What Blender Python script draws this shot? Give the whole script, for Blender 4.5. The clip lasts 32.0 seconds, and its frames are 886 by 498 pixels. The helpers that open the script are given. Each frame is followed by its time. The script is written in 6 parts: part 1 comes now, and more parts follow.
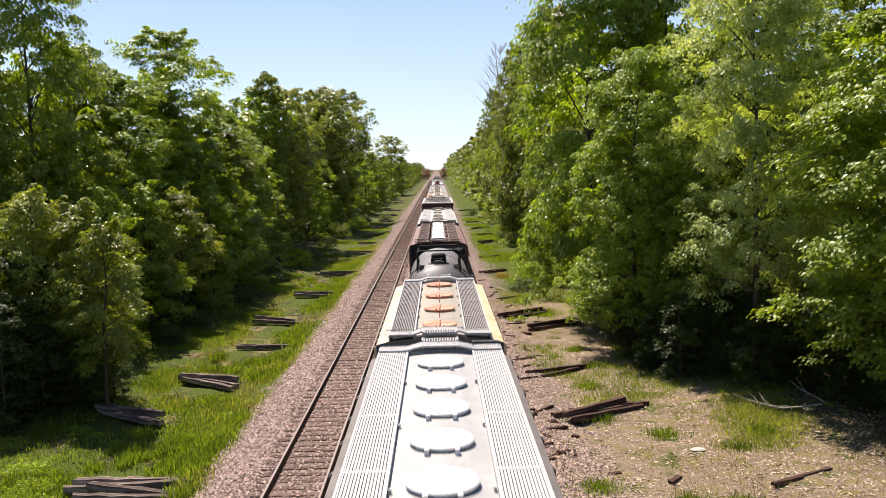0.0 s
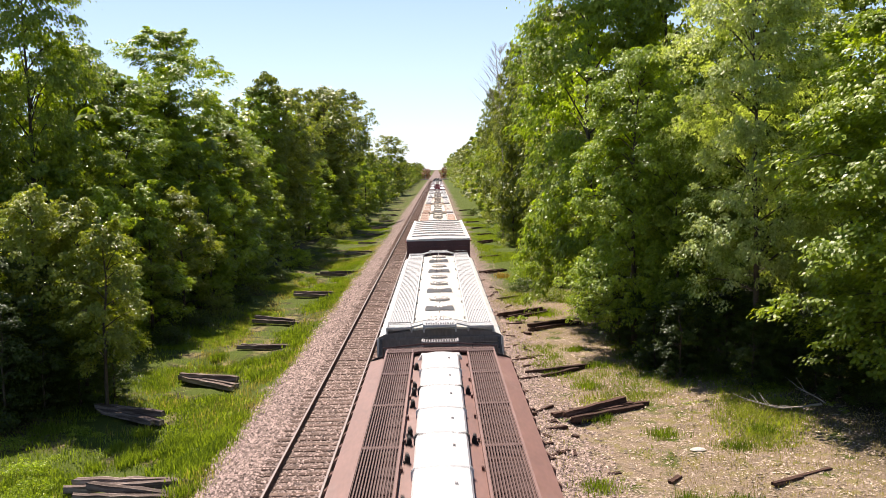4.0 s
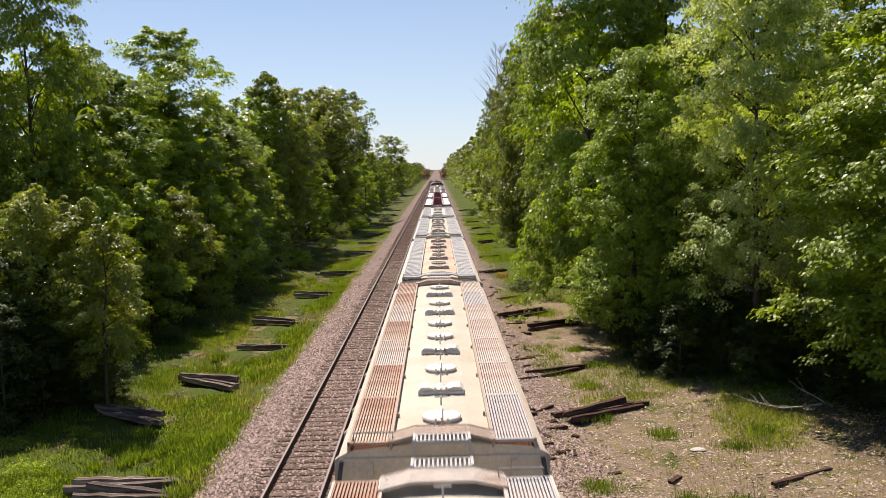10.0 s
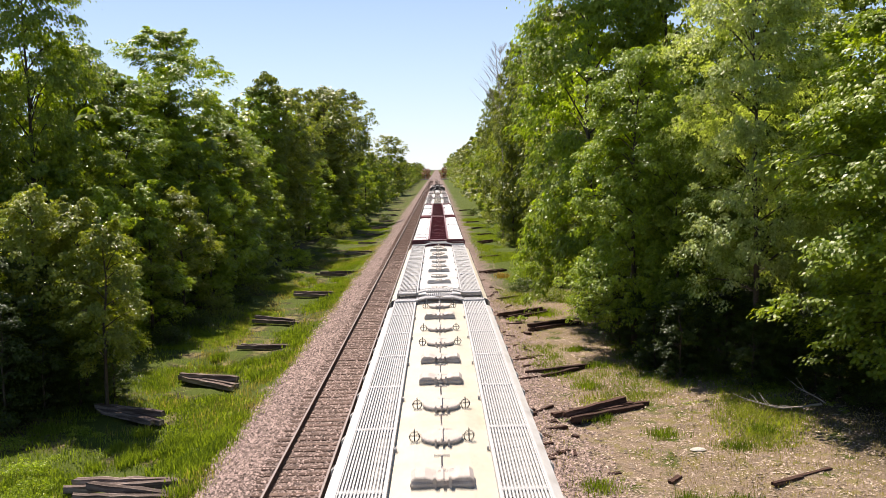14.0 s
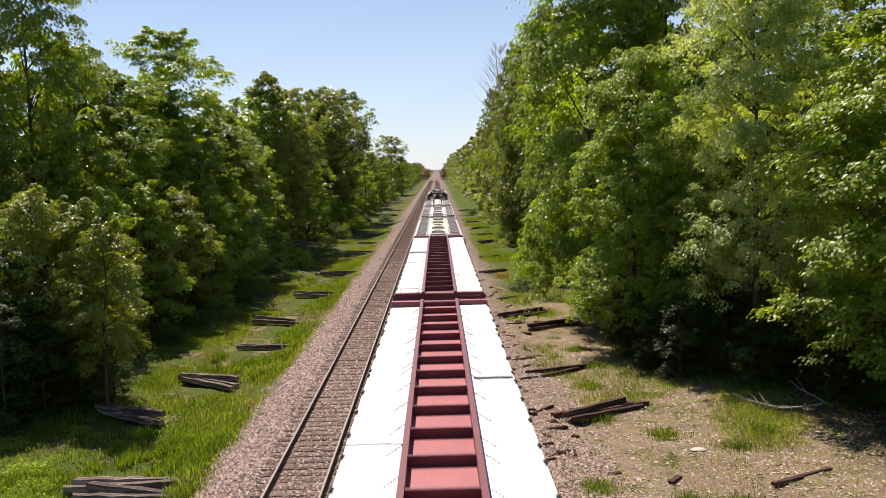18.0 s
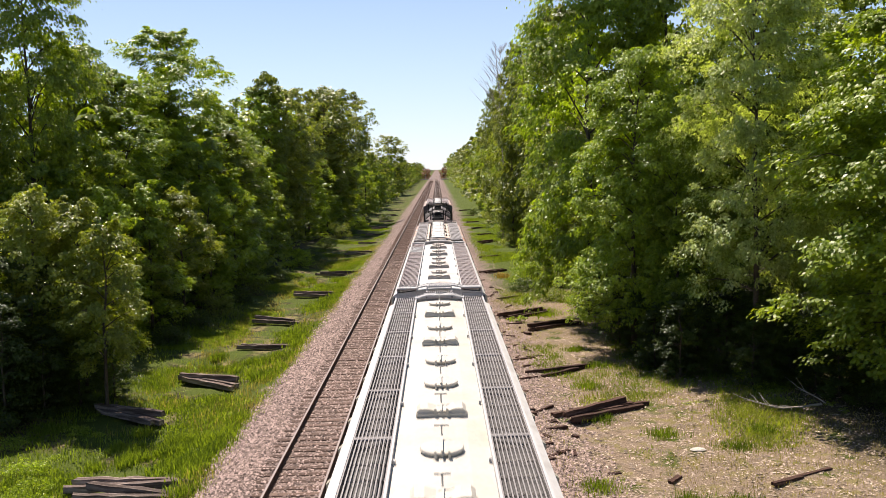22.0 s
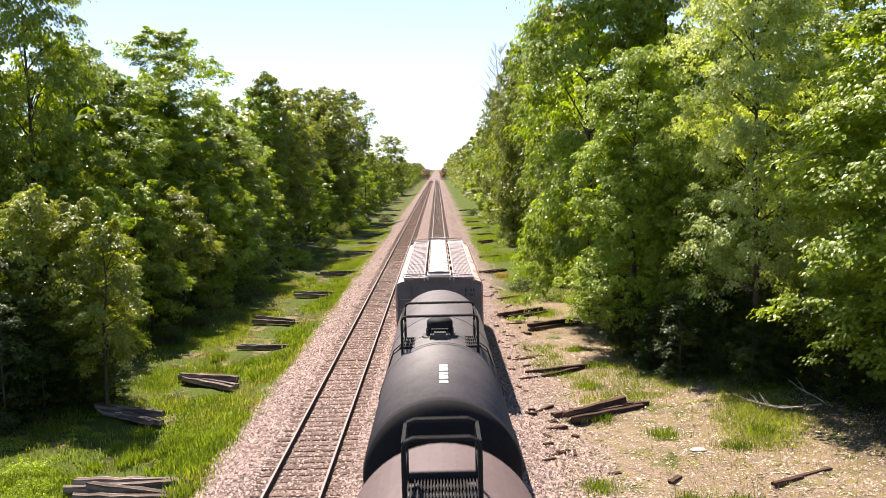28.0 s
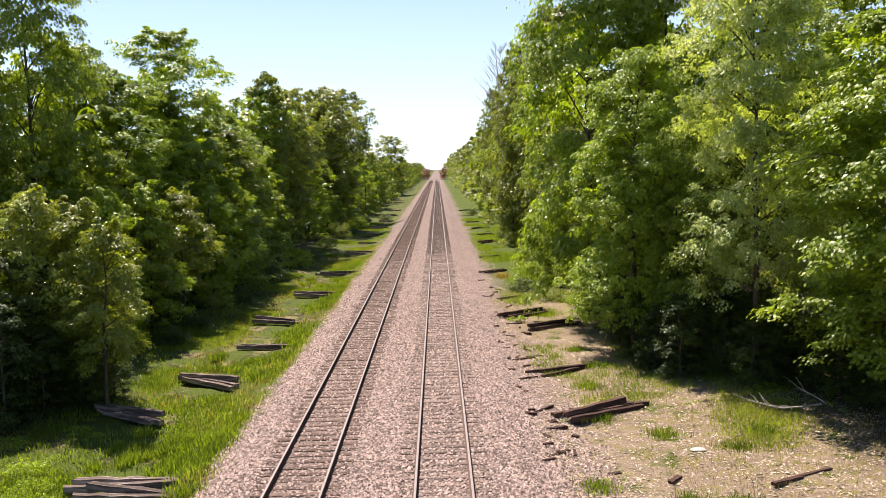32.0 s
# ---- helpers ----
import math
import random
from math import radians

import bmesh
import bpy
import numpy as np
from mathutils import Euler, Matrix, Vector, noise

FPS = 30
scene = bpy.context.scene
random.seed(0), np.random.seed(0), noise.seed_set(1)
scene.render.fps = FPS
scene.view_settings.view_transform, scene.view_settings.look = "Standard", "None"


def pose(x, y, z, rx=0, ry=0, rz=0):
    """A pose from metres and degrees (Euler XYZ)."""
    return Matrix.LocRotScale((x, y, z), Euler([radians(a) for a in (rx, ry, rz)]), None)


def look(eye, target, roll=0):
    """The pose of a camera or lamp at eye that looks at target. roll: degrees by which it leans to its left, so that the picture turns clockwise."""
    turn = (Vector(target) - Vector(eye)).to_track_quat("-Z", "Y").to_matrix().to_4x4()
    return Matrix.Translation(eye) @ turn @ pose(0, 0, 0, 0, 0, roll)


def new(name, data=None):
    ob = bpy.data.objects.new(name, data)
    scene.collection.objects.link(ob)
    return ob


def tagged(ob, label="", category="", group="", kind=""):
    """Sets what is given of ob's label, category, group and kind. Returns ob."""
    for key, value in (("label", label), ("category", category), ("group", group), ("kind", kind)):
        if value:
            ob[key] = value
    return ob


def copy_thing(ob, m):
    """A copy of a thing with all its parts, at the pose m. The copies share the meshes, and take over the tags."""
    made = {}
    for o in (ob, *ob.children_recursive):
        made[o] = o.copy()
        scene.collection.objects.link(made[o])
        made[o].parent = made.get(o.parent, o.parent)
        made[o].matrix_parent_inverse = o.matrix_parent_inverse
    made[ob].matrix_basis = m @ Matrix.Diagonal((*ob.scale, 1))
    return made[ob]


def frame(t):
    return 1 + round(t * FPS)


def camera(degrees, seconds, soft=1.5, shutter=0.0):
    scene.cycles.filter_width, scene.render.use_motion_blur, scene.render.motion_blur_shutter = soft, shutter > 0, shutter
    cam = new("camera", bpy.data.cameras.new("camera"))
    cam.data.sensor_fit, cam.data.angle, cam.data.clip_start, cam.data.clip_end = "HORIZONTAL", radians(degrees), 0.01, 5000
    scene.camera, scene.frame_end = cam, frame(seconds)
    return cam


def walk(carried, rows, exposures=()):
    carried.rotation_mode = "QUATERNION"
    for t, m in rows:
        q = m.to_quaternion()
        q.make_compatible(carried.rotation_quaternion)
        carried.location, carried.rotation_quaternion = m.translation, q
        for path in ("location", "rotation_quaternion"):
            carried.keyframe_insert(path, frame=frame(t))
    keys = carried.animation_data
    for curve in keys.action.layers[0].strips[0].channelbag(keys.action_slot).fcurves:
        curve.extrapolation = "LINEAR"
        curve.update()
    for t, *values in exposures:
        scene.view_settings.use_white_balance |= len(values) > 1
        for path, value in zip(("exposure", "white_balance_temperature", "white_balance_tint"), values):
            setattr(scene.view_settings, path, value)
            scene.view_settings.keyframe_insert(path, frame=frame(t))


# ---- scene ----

# ---------------------------------------------------------------- camera: fixed on a bridge rail over the line
cam = camera(55.19, 32.0, soft=0.85, shutter=0.3)
EYE = pose(0.03, 0.0, 8.35, 84.51, 0, -0.267) @ pose(0, 0, 0, 0, 0, -1.4)
walk(cam, [(0.0, EYE), (32.0, EYE)],
     exposures=[(t, 0.95 + e, 6900, 15) for t, e in ((0.0, -0.06), (2.0, 0.36), (3.0, 0.3), (6.0, -0.25), (10.0, -0.33), (13.0, -0.08), (17.0, -0.2), (19.0, -0.3), (22.0, -0.1), (25.0, 0.1), (28.0, 0.48), (29.0, 0.4), (30.0, 0.08), (31.0, 0.03), (32.0, 0.23))])

# ---------------------------------------------------------------- light: clear sky, the sun ahead and to one side
SUN_TO = Vector((-0.28, 0.6, 1.0)).normalized()
world = bpy.data.worlds.new("world")
scene.world = world
world.use_nodes = True
wn = world.node_tree.nodes
sky = wn.new("ShaderNodeTexSky")
sky.sky_type, sky.sun_disc = "NISHITA", False
sky.sun_elevation = math.asin(SUN_TO.z)
sky.sun_rotation = math.atan2(SUN_TO.x, SUN_TO.y)
sky.air_density, sky.dust_density, sky.ozone_density = 0.8, 0.0, 2.0
wn["Background"].inputs["Strength"].default_value = 0.082
haze = wn.new("ShaderNodeMixRGB")      # pale summer haze, thickest at the horizon
haze.inputs[2].default_value = (4.5, 5.4, 6.8, 1)
up, height, thin, thick = wn.new("ShaderNodeTexCoord"), wn.new("ShaderNodeSeparateXYZ"), wn.new("ShaderNodeMapRange"), wn.new("ShaderNodeMath")
thin.inputs["From Min"].default_value, thin.inputs["From Max"].default_value = 0.36, 0.0
thin.inputs["To Max"].default_value = 0.72
thick.operation, thick.inputs[1].default_value = "POWER", 1.3
for a, b in ((up.outputs["Generated"], height.inputs[0]), (height.outputs[2], thin.inputs["Value"]), (thin.outputs[0], thick.inputs[0]), (thick.outputs[0], haze.inputs[0])):
    world.node_tree.links.new(a, b)
world.node_tree.links.new(sky.outputs[0], haze.inputs[1])
world.node_tree.links.new(haze.outputs[0], wn["Background"].inputs[0])
sun = new("sun", bpy.data.lights.new("sun", "SUN"))
sun.data.energy, sun.data.angle, sun.data.color = 5.0, radians(0.53), (1.0, 0.93, 0.84)
sun.matrix_world = look((-20, 30, 80), Vector((-20, 30, 80)) - SUN_TO)

SPEED, SLOW = 11.1, 10.25          # metres a second, towards the bridge; the train slows a little near the end


def run(t):
    """How far the train has come by a time."""
    brake = min(max(t - 24.5, 0.0), 3.0)
    return SPEED * t - (SPEED - SLOW) * (brake * brake / 6 + max(t - 27.5, 0.0))


# ---------------------------------------------------------------- materials
def mat(name, color, rough=0.7, metal=0.0, vary=0.12, scale=6.0, bump=0.0, bump_scale=40.0,
        stain=None, stain_scale=1.2, stain_low=0.55, stain_high=0.75, island=0.0, object_vary=0.0, stretch=(1, 1, 1)):
    """Paint, metal, earth or wood: two scales of colour noise, an optional second colour in patches, fine relief."""
    m = bpy.data.materials.new(name)
    m.use_nodes = True
    n, l = m.node_tree.nodes, m.node_tree.links
    b = n["Principled BSDF"]
    b.inputs["Roughness"].default_value, b.inputs["Metallic"].default_value = rough, metal
    if rough >= 0.85 or max(color) < 0.03:
        b.inputs["Specular IOR Level"].default_value = 0.15
    tc = n.new("ShaderNodeTexCoord")
    mp = n.new("ShaderNodeMapping")
    mp.inputs["Scale"].default_value = stretch
    l.new(tc.outputs["Object"], mp.inputs[0])
    n1, n2 = n.new("ShaderNodeTexNoise"), n.new("ShaderNodeTexNoise")
    n1.inputs["Scale"].default_value, n1.inputs["Detail"].default_value = scale, 6
    n2.inputs["Scale"].default_value, n2.inputs["Detail"].default_value = scale * 9, 3
    for k in (n1, n2):
        l.new(mp.outputs[0], k.inputs["Vector"])
    add = n.new("ShaderNodeMath")
    l.new(n1.outputs["Fac"], add.inputs[0])
    l.new(n2.outputs["Fac"], add.inputs[1])
    rng = n.new("ShaderNodeMapRange")
    rng.inputs["From Min"].default_value, rng.inputs["From Max"].default_value = 0.65, 1.35
    rng.inputs["To Min"].default_value, rng.inputs["To Max"].default_value = 1 - vary * 1.6, 1 + vary * 1.6
    l.new(add.outputs[0], rng.inputs["Value"])
    value = rng.outputs[0]
    for source, amount in (("island", island), ("object", object_vary)):
        if amount:
            g = n.new("ShaderNodeNewGeometry" if source == "island" else "ShaderNodeObjectInfo")
            r2 = n.new("ShaderNodeMapRange")
            r2.inputs["To Min"].default_value, r2.inputs["To Max"].default_value = 1 - amount, 1 + amount
            l.new(g.outputs["Random Per Island" if source == "island" else "Random"], r2.inputs["Value"])
            mu = n.new("ShaderNodeMath")
            mu.operation = "MULTIPLY"
            l.new(value, mu.inputs[0])
            l.new(r2.outputs[0], mu.inputs[1])
            value = mu.outputs[0]
    base = n.new("ShaderNodeRGB")
    base.outputs[0].default_value = (*color, 1)
    col = base.outputs[0]
    if stain:
        n3 = n.new("ShaderNodeTexNoise")
        n3.inputs["Scale"].default_value, n3.inputs["Detail"].default_value = stain_scale, 8
        n3.inputs["Roughness"].default_value = 0.65
        l.new(mp.outputs[0], n3.inputs["Vector"])
        r3 = n.new("ShaderNodeMapRange")
        r3.inputs["From Min"].default_value, r3.inputs["From Max"].default_value = stain_low, stain_high
        l.new(n3.outputs["Fac"], r3.inputs["Value"])
        mx = n.new("ShaderNodeMixRGB")
        mx.inputs[2].default_value = (*stain, 1)
        l.new(r3.outputs[0], mx.inputs[0])
        l.new(col, mx.inputs[1])
        col = mx.outputs[0]
    sc = n.new("ShaderNodeVectorMath")
    sc.operation = "SCALE"
    l.new(col, sc.inputs[0])
    l.new(value, sc.inputs["Scale"])
    l.new(sc.outputs[0], b.inputs["Base Color"])
    if bump:
        n4 = n.new("ShaderNodeTexNoise")
        n4.inputs["Scale"].default_value, n4.inputs["Detail"].default_value = bump_scale, 4
        l.new(mp.outputs[0], n4.inputs["Vector"])
        bp = n.new("ShaderNodeBump")
        bp.inputs["Strength"].default_value, bp.inputs["Distance"].default_value = bump, 0.02
        l.new(n4.outputs["Fac"], bp.inputs["Height"])
        l.new(bp.outputs[0], b.inputs["Normal"])
    return m


def leaf_mat(name, dark, light, gloss=0.5, glow=0.44):
    """Leaves: colour from leaf to leaf and tree to tree, a waxy sheen, light coming through."""
    m = bpy.data.materials.new(name)
    m.use_nodes = True
    n, l = m.node_tree.nodes, m.node_tree.links
    b = n["Principled BSDF"]
    b.inputs["Roughness"].default_value = 0.44
    b.inputs["Specular IOR Level"].default_value = gloss
    geo, inf, tc = n.new("ShaderNodeNewGeometry"), n.new("ShaderNodeObjectInfo"), n.new("ShaderNodeTexCoord")
    ns = n.new("ShaderNodeTexNoise")
    ns.inputs["Scale"].default_value, ns.inputs["Detail"].default_value = 0.45, 3
    l.new(tc.outputs["Object"], ns.inputs["Vector"])
    a = n.new("ShaderNodeMath")
    a.operation = "MULTIPLY_ADD"
    a.inputs[1].default_value = 0.45
    l.new(geo.outputs["Random Per Island"], a.inputs[0])
    l.new(ns.outputs["Fac"], a.inputs[2])
    a2 = n.new("ShaderNodeMath")
    a2.operation = "MULTIPLY_ADD"
    a2.inputs[1].default_value = 0.3
    l.new(inf.outputs["Random"], a2.inputs[0])
    l.new(a.outputs[0], a2.inputs[2])
    r = n.new("ShaderNodeMapRange")
    r.inputs["From Min"].default_value, r.inputs["From Max"].default_value = 0.5, 1.25
    l.new(a2.outputs[0], r.inputs["Value"])
    mx = n.new("ShaderNodeMixRGB")
    mx.inputs[1].default_value, mx.inputs[2].default_value = (*dark, 1), (*light, 1)
    l.new(r.outputs[0], mx.inputs[0])
    l.new(mx.outputs[0], b.inputs["Base Color"])
    tr = n.new("ShaderNodeBsdfTranslucent")
    through_leaf = n.new("ShaderNodeVectorMath")
    through_leaf.operation = "MULTIPLY"
    through_leaf.inputs[1].default_value = (1.68, 1.7, 0.55)
    l.new(mx.outputs[0], through_leaf.inputs[0])
    l.new(through_leaf.outputs[0], tr.inputs[0])
    ms = n.new("ShaderNodeMixShader")
    ms.inputs[0].default_value = glow
    l.new(b.outputs[0], ms.inputs[1])
    l.new(tr.outputs[0], ms.inputs[2])
    l.new(ms.outputs[0], n["Material Output"].inputs[0])
    return m


STEEL = mat("rail_head_steel", (0.21, 0.165, 0.155), 0.6, 0.1, 0.12, 3)
RAIL_SIDE = mat("rusty_rail", (0.10, 0.065, 0.05), 0.85, 0.1, 0.25, 8, 0.3)
TIE = mat("weathered_tie", (0.105, 0.070, 0.056), 0.9, 0, 0.28, 5, 0.6, 30, stain=(0.20, 0.15, 0.125), stain_scale=3, object_vary=0.3, island=0.2, stretch=(0.4, 3, 3))
PALE_TIE = mat("dusty_tie", (0.15, 0.112, 0.094), 0.9, 0, 0.28, 5, 0.6, 30, stain=(0.24, 0.185, 0.16), stain_scale=3, object_vary=0.3, island=0.2, stretch=(0.4, 3, 3))
DARK_TIE = mat("creosoted_old_tie", (0.062, 0.034, 0.026), 0.88, 0, 0.3, 5, 0.7, 30, stain=(0.16, 0.10, 0.08), stain_scale=2.2, stain_low=0.5, stain_high=0.72, object_vary=0.3, stretch=(3, 0.35, 3))
OLD_TIE = mat("rotten_tie", (0.11, 0.082, 0.07), 0.9, 0, 0.3, 5, 0.7, 30, stain=(0.37, 0.30, 0.26), stain_scale=2.2, stain_low=0.46, stain_high=0.68, object_vary=0.35, stretch=(3, 0.35, 3))
STONE = mat("crushed_rock", (0.26, 0.195, 0.174), 0.9, 0, 0.1, 9, island=0.75)


# ---------------------------------------------------------------- mesh helpers
class Geo:
    """Collects vertices and faces for one mesh."""

    def __init__(self):
        self.v, self.f = [], []

    def quad(self, *p):
        i = len(self.v)
        self.v += [tuple(q) for q in p]
        self.f.append(tuple(range(i, i + len(p))))
        return self

    def box(self, x0, x1, y0, y1, z0, z1, taper=0.0):
        i, t = len(self.v), taper
        self.v += [(x0, y0, z0), (x1, y0, z0), (x1, y1, z0), (x0, y1, z0),
                   (x0 + t, y0 + t, z1), (x1 - t, y0 + t, z1), (x1 - t, y1 - t, z1), (x0 + t, y1 - t, z1)]
        self.f += [tuple(i + k for k in q) for q in ((3, 2, 1, 0), (4, 5, 6, 7), (0, 1, 5, 4), (1, 2, 6, 5), (2, 3, 7, 6), (3, 0, 4, 7))]
        return self

    def slab(self, x0, x1, y0, y1, z0, z1, b=0.015):
        """A box whose upper edges are rounded off."""
        self.box(x0, x1, y0, y1, z0, z1 - b)
        i = len(self.v)
        self.f.pop(-5)
        self.v += [(x0 + b, y0 + b, z1), (x1 - b, y0 + b, z1), (x1 - b, y1 - b, z1), (x0 + b, y1 - b, z1)]
        j = i - 4
        self.f += [(j, j + 1, i + 1, i), (j + 1, j + 2, i + 2, i + 1), (j + 2, j + 3, i + 3, i + 2), (j + 3, j, i, i + 3), (i, i + 1, i + 2, i + 3)]
        return self

    def tube(self, pts, r, sides=6, r1=None, caps=True):
        pts = [Vector(p) for p in pts]
        r1 = r if r1 is None else r1
        i0, n = len(self.v), len(pts)
        side = None
        for k, p in enumerate(pts):
            d = (pts[min(k + 1, n - 1)] - pts[max(k - 1, 0)]).normalized()
            if side is None or abs(side.dot(d)) > 0.98:
                side = d.orthogonal().normalized()
            side = (side - d * side.dot(d)).normalized()
            up, rr = d.cross(side), r + (r1 - r) * k / max(1, n - 1)
            for a in range(sides):
                c = 2 * math.pi * a / sides
                self.v.append(tuple(p + side * (rr * math.cos(c)) + up * (rr * math.sin(c))))
        for k in range(n - 1):
            for a in range(sides):
                p, q = i0 + k * sides, (a + 1) % sides
                self.f.append((p + a, p + q, p + sides + q, p + sides + a))
        if caps:
            self.f.append(tuple(i0 + a for a in reversed(range(sides))))
            self.f.append(tuple(i0 + (n - 1) * sides + a for a in range(sides)))
        return self

    def lathe(self, rings, cx=0, cy=0, cz=0, axis="z", sides=24):
        """rings: (radius, height) from one end to the other round an axis."""
        i0 = len(self.v)
        for r, h in rings:
            for a in range(sides):
                c = 2 * math.pi * a / sides
                u, w = r * math.cos(c), r * math.sin(c)
                self.v.append({"z": (cx + u, cy + w, cz + h), "y": (cx + u, cy + h, cz + w), "x": (cx + h, cy + u, cz + w)}[axis])
        for k in range(len(rings) - 1):
            for a in range(sides):
                p, q = i0 + k * sides, (a + 1) % sides
                self.f.append((p + a, p + q, p + sides + q, p + sides + a))
        self.f.append(tuple(i0 + a for a in reversed(range(sides))))
        self.f.append(tuple(i0 + (len(rings) - 1) * sides + a for a in range(sides)))
        return self

    def prism(self, outline, y0, y1):
        """An outline in x and z, drawn out along y."""
        i, n = len(self.v), len(outline)
        self.v += [(x, y0, z) for x, z in outline] + [(x, y1, z) for x, z in outline]
        self.f += [(i + k, i + (k + 1) % n, i + n + (k + 1) % n, i + n + k) for k in range(n)]
        self.f += [tuple(i + k for k in reversed(range(n))), tuple(i + n + k for k in range(n))]
        return self

    def mesh(self, name, material, smooth=False):
        me = bpy.data.meshes.new(name)
        me.from_pydata(self.v, [], self.f)
        me.materials.append(material)
        if smooth:
            me.shade_smooth()
        me.update()
        return me

    def part(self, name, material, parent, label="", smooth=False):
        return part(name, self.mesh(name, material, smooth), parent, label)


def part(name, me, parent, label="", at=None):
    ob = new(name, me)
    ob.parent = parent
    if at is not None:
        ob.matrix_basis = at
    if label:
        ob["label"] = label
    return ob


def thing(name, label, category, at=None, group="", kind=""):
    ob = tagged(new(name), label, category, group, kind)
    ob.empty_display_size = 0.3
    if at is not None:
        ob.matrix_basis = at
    return ob


def array_mesh(name, verts, faces, material, smooth=False):
    """A mesh from numpy arrays; every face has the same number of corners."""
    me = bpy.data.meshes.new(name)
    n, k = faces.shape
    me.vertices.add(len(verts))
    me.vertices.foreach_set("co", np.ascontiguousarray(verts, np.float32).ravel())
    me.loops.add(n * k)
    me.loops.foreach_set("vertex_index", np.ascontiguousarray(faces, np.int32).ravel())
    me.polygons.add(n)
    me.polygons.foreach_set("loop_start", np.arange(0, n * k, k, dtype=np.int32))
    me.materials.append(material)
    me.update(calc_edges=True)
    if smooth:
        me.shade_smooth()
    return me


# ---------------------------------------------------------------- the ground
TRACKS = (-3.96, 0.0)              # centre lines; the rail heads lie at z = 0
PROFILE = ((-400, 2.0), (-60, 0.4), (-24, -0.4), (-16, -0.75), (-11.5, -1.15), (-9.0, -1.1), (-7.2, -0.72), (-5.9, -0.23), (-5.4, -0.2),
           (1.5, -0.2), (2.0, -0.22), (3.1, -0.58), (5.0, -0.68), (9.0, -0.6), (14.0, -0.4), (24.0, 0.1), (60, 0.5), (400, 2.0))


def ground_z(x, y=0.0, rough=True):
    for (x0, z0), (x1, z1) in zip(PROFILE, PROFILE[1:]):
        if x <= x1:
            z = z0 + (z1 - z0) * (x - x0) / (x1 - x0)
            break
    else:
        z = PROFILE[-1][1]
    off = max(0.0, min(1.0, (abs(x + 1.98) - 4.2) / 3.0))
    if rough and off:
        z += off * 0.16 * noise.noise((x * 0.35, y * 0.35, 3.0)) + off * 0.05 * noise.noise((x * 1.5, y * 1.5, 7.0))
    return z


def ground_material():
    """Ballast by the tracks, grass and weeds beside them, dry earth and litter in the clearing, a very dark floor under
    the trees.
    """
    m = bpy.data.materials.new("trackside_ground")
    m.use_nodes = True
    n, l = m.node_tree.nodes, m.node_tree.links
    b = n["Principled BSDF"]
    b.inputs["Roughness"].default_value = 0.95
    b.inputs["Specular IOR Level"].default_value = 0.1
    tc, sep = n.new("ShaderNodeTexCoord"), n.new("ShaderNodeSeparateXYZ")
    l.new(tc.outputs["Object"], sep.inputs[0])

    def nz(scale, detail=5):
        k = n.new("ShaderNodeTexNoise")
        k.inputs["Scale"].default_value, k.inputs["Detail"].default_value = scale, detail
        l.new(tc.outputs["Object"], k.inputs["Vector"])
        return k.outputs["Fac"]

    def ramp(value, lo, hi):
        r = n.new("ShaderNodeMapRange")
        r.inputs["From Min"].default_value, r.inputs["From Max"].default_value = lo, hi
        l.new(value, r.inputs["Value"])
        return r.outputs[0]

    def math2(op, a, c):
        k = n.new("ShaderNodeMath")
        k.operation = op
        for i, val in enumerate((a, c)):
            if isinstance(val, (int, float)):
                k.inputs[i].default_value = val
            else:
                l.new(val, k.inputs[i])
        return k.outputs[0]

    def mix(f, a, c):
        k = n.new("ShaderNodeMixRGB")
        l.new(f, k.inputs[0])
        for i, val in ((1, a), (2, c)):
            if isinstance(val, tuple):
                k.inputs[i].default_value = (*val, 1)
            else:
                l.new(val, k.inputs[i])
        return k.outputs[0]

    wob = math2("MULTIPLY", math2("SUBTRACT", nz(0.5), 0.5), 3.0)
    x = math2("ADD", sep.outputs[0], wob)
    fine, mid = nz(22, 3), nz(2.2)
    # the dark tone holds the shade in the gaps between stones
    rock = mix(ramp(nz(14, 2), 0.38, 0.62), (0.085, 0.062, 0.054), (0.28, 0.212, 0.186))
    earth = mix(ramp(fine, 0.35, 0.65), (0.135, 0.098, 0.07), (0.285, 0.217, 0.155))
    straw = mix(ramp(fine, 0.3, 0.7), (0.13, 0.108, 0.044), (0.25, 0.205, 0.10))
    grass = mix(ramp(fine, 0.3, 0.7), (0.036, 0.056, 0.008), (0.092, 0.116, 0.02))
    dark_floor = mix(ramp(fine, 0.3, 0.7), (0.022, 0.021, 0.010), (0.065, 0.055, 0.028))
    right = mix(ramp(mid, 0.5, 0.62), earth, straw)
    right = mix(ramp(nz(0.9), 0.58, 0.68), right, grass)
    right = mix(ramp(math2("SUBTRACT", sep.outputs[1], math2("MULTIPLY", x, 0.6)), 50, 62), right, grass)
    left = mix(ramp(nz(0.55), 0.48, 0.62), grass, mix(ramp(mid, 0.42, 0.56), straw, dark_floor))
    c = mix(ramp(x, -7.4, -6.6), left, rock)
    c = mix(ramp(x, 3.4, 5.0), c, right)
    # the dark floor tone sets in past a set distance on either side
    c = mix(ramp(math2("ADD", sep.outputs[0], math2("MULTIPLY", wob, 0.6)), 11.5, 14.5), c, dark_floor)
    c = mix(ramp(math2("ADD", sep.outputs[0], math2("MULTIPLY", wob, 0.8)), -14.6, -16.6), c, dark_floor)
    l.new(c, b.inputs["Base Color"])
    bp = n.new("ShaderNodeBump")
    bp.inputs["Strength"].default_value, bp.inputs["Distance"].default_value = 0.9, 0.06
    l.new(nz(18, 4), bp.inputs["Height"])
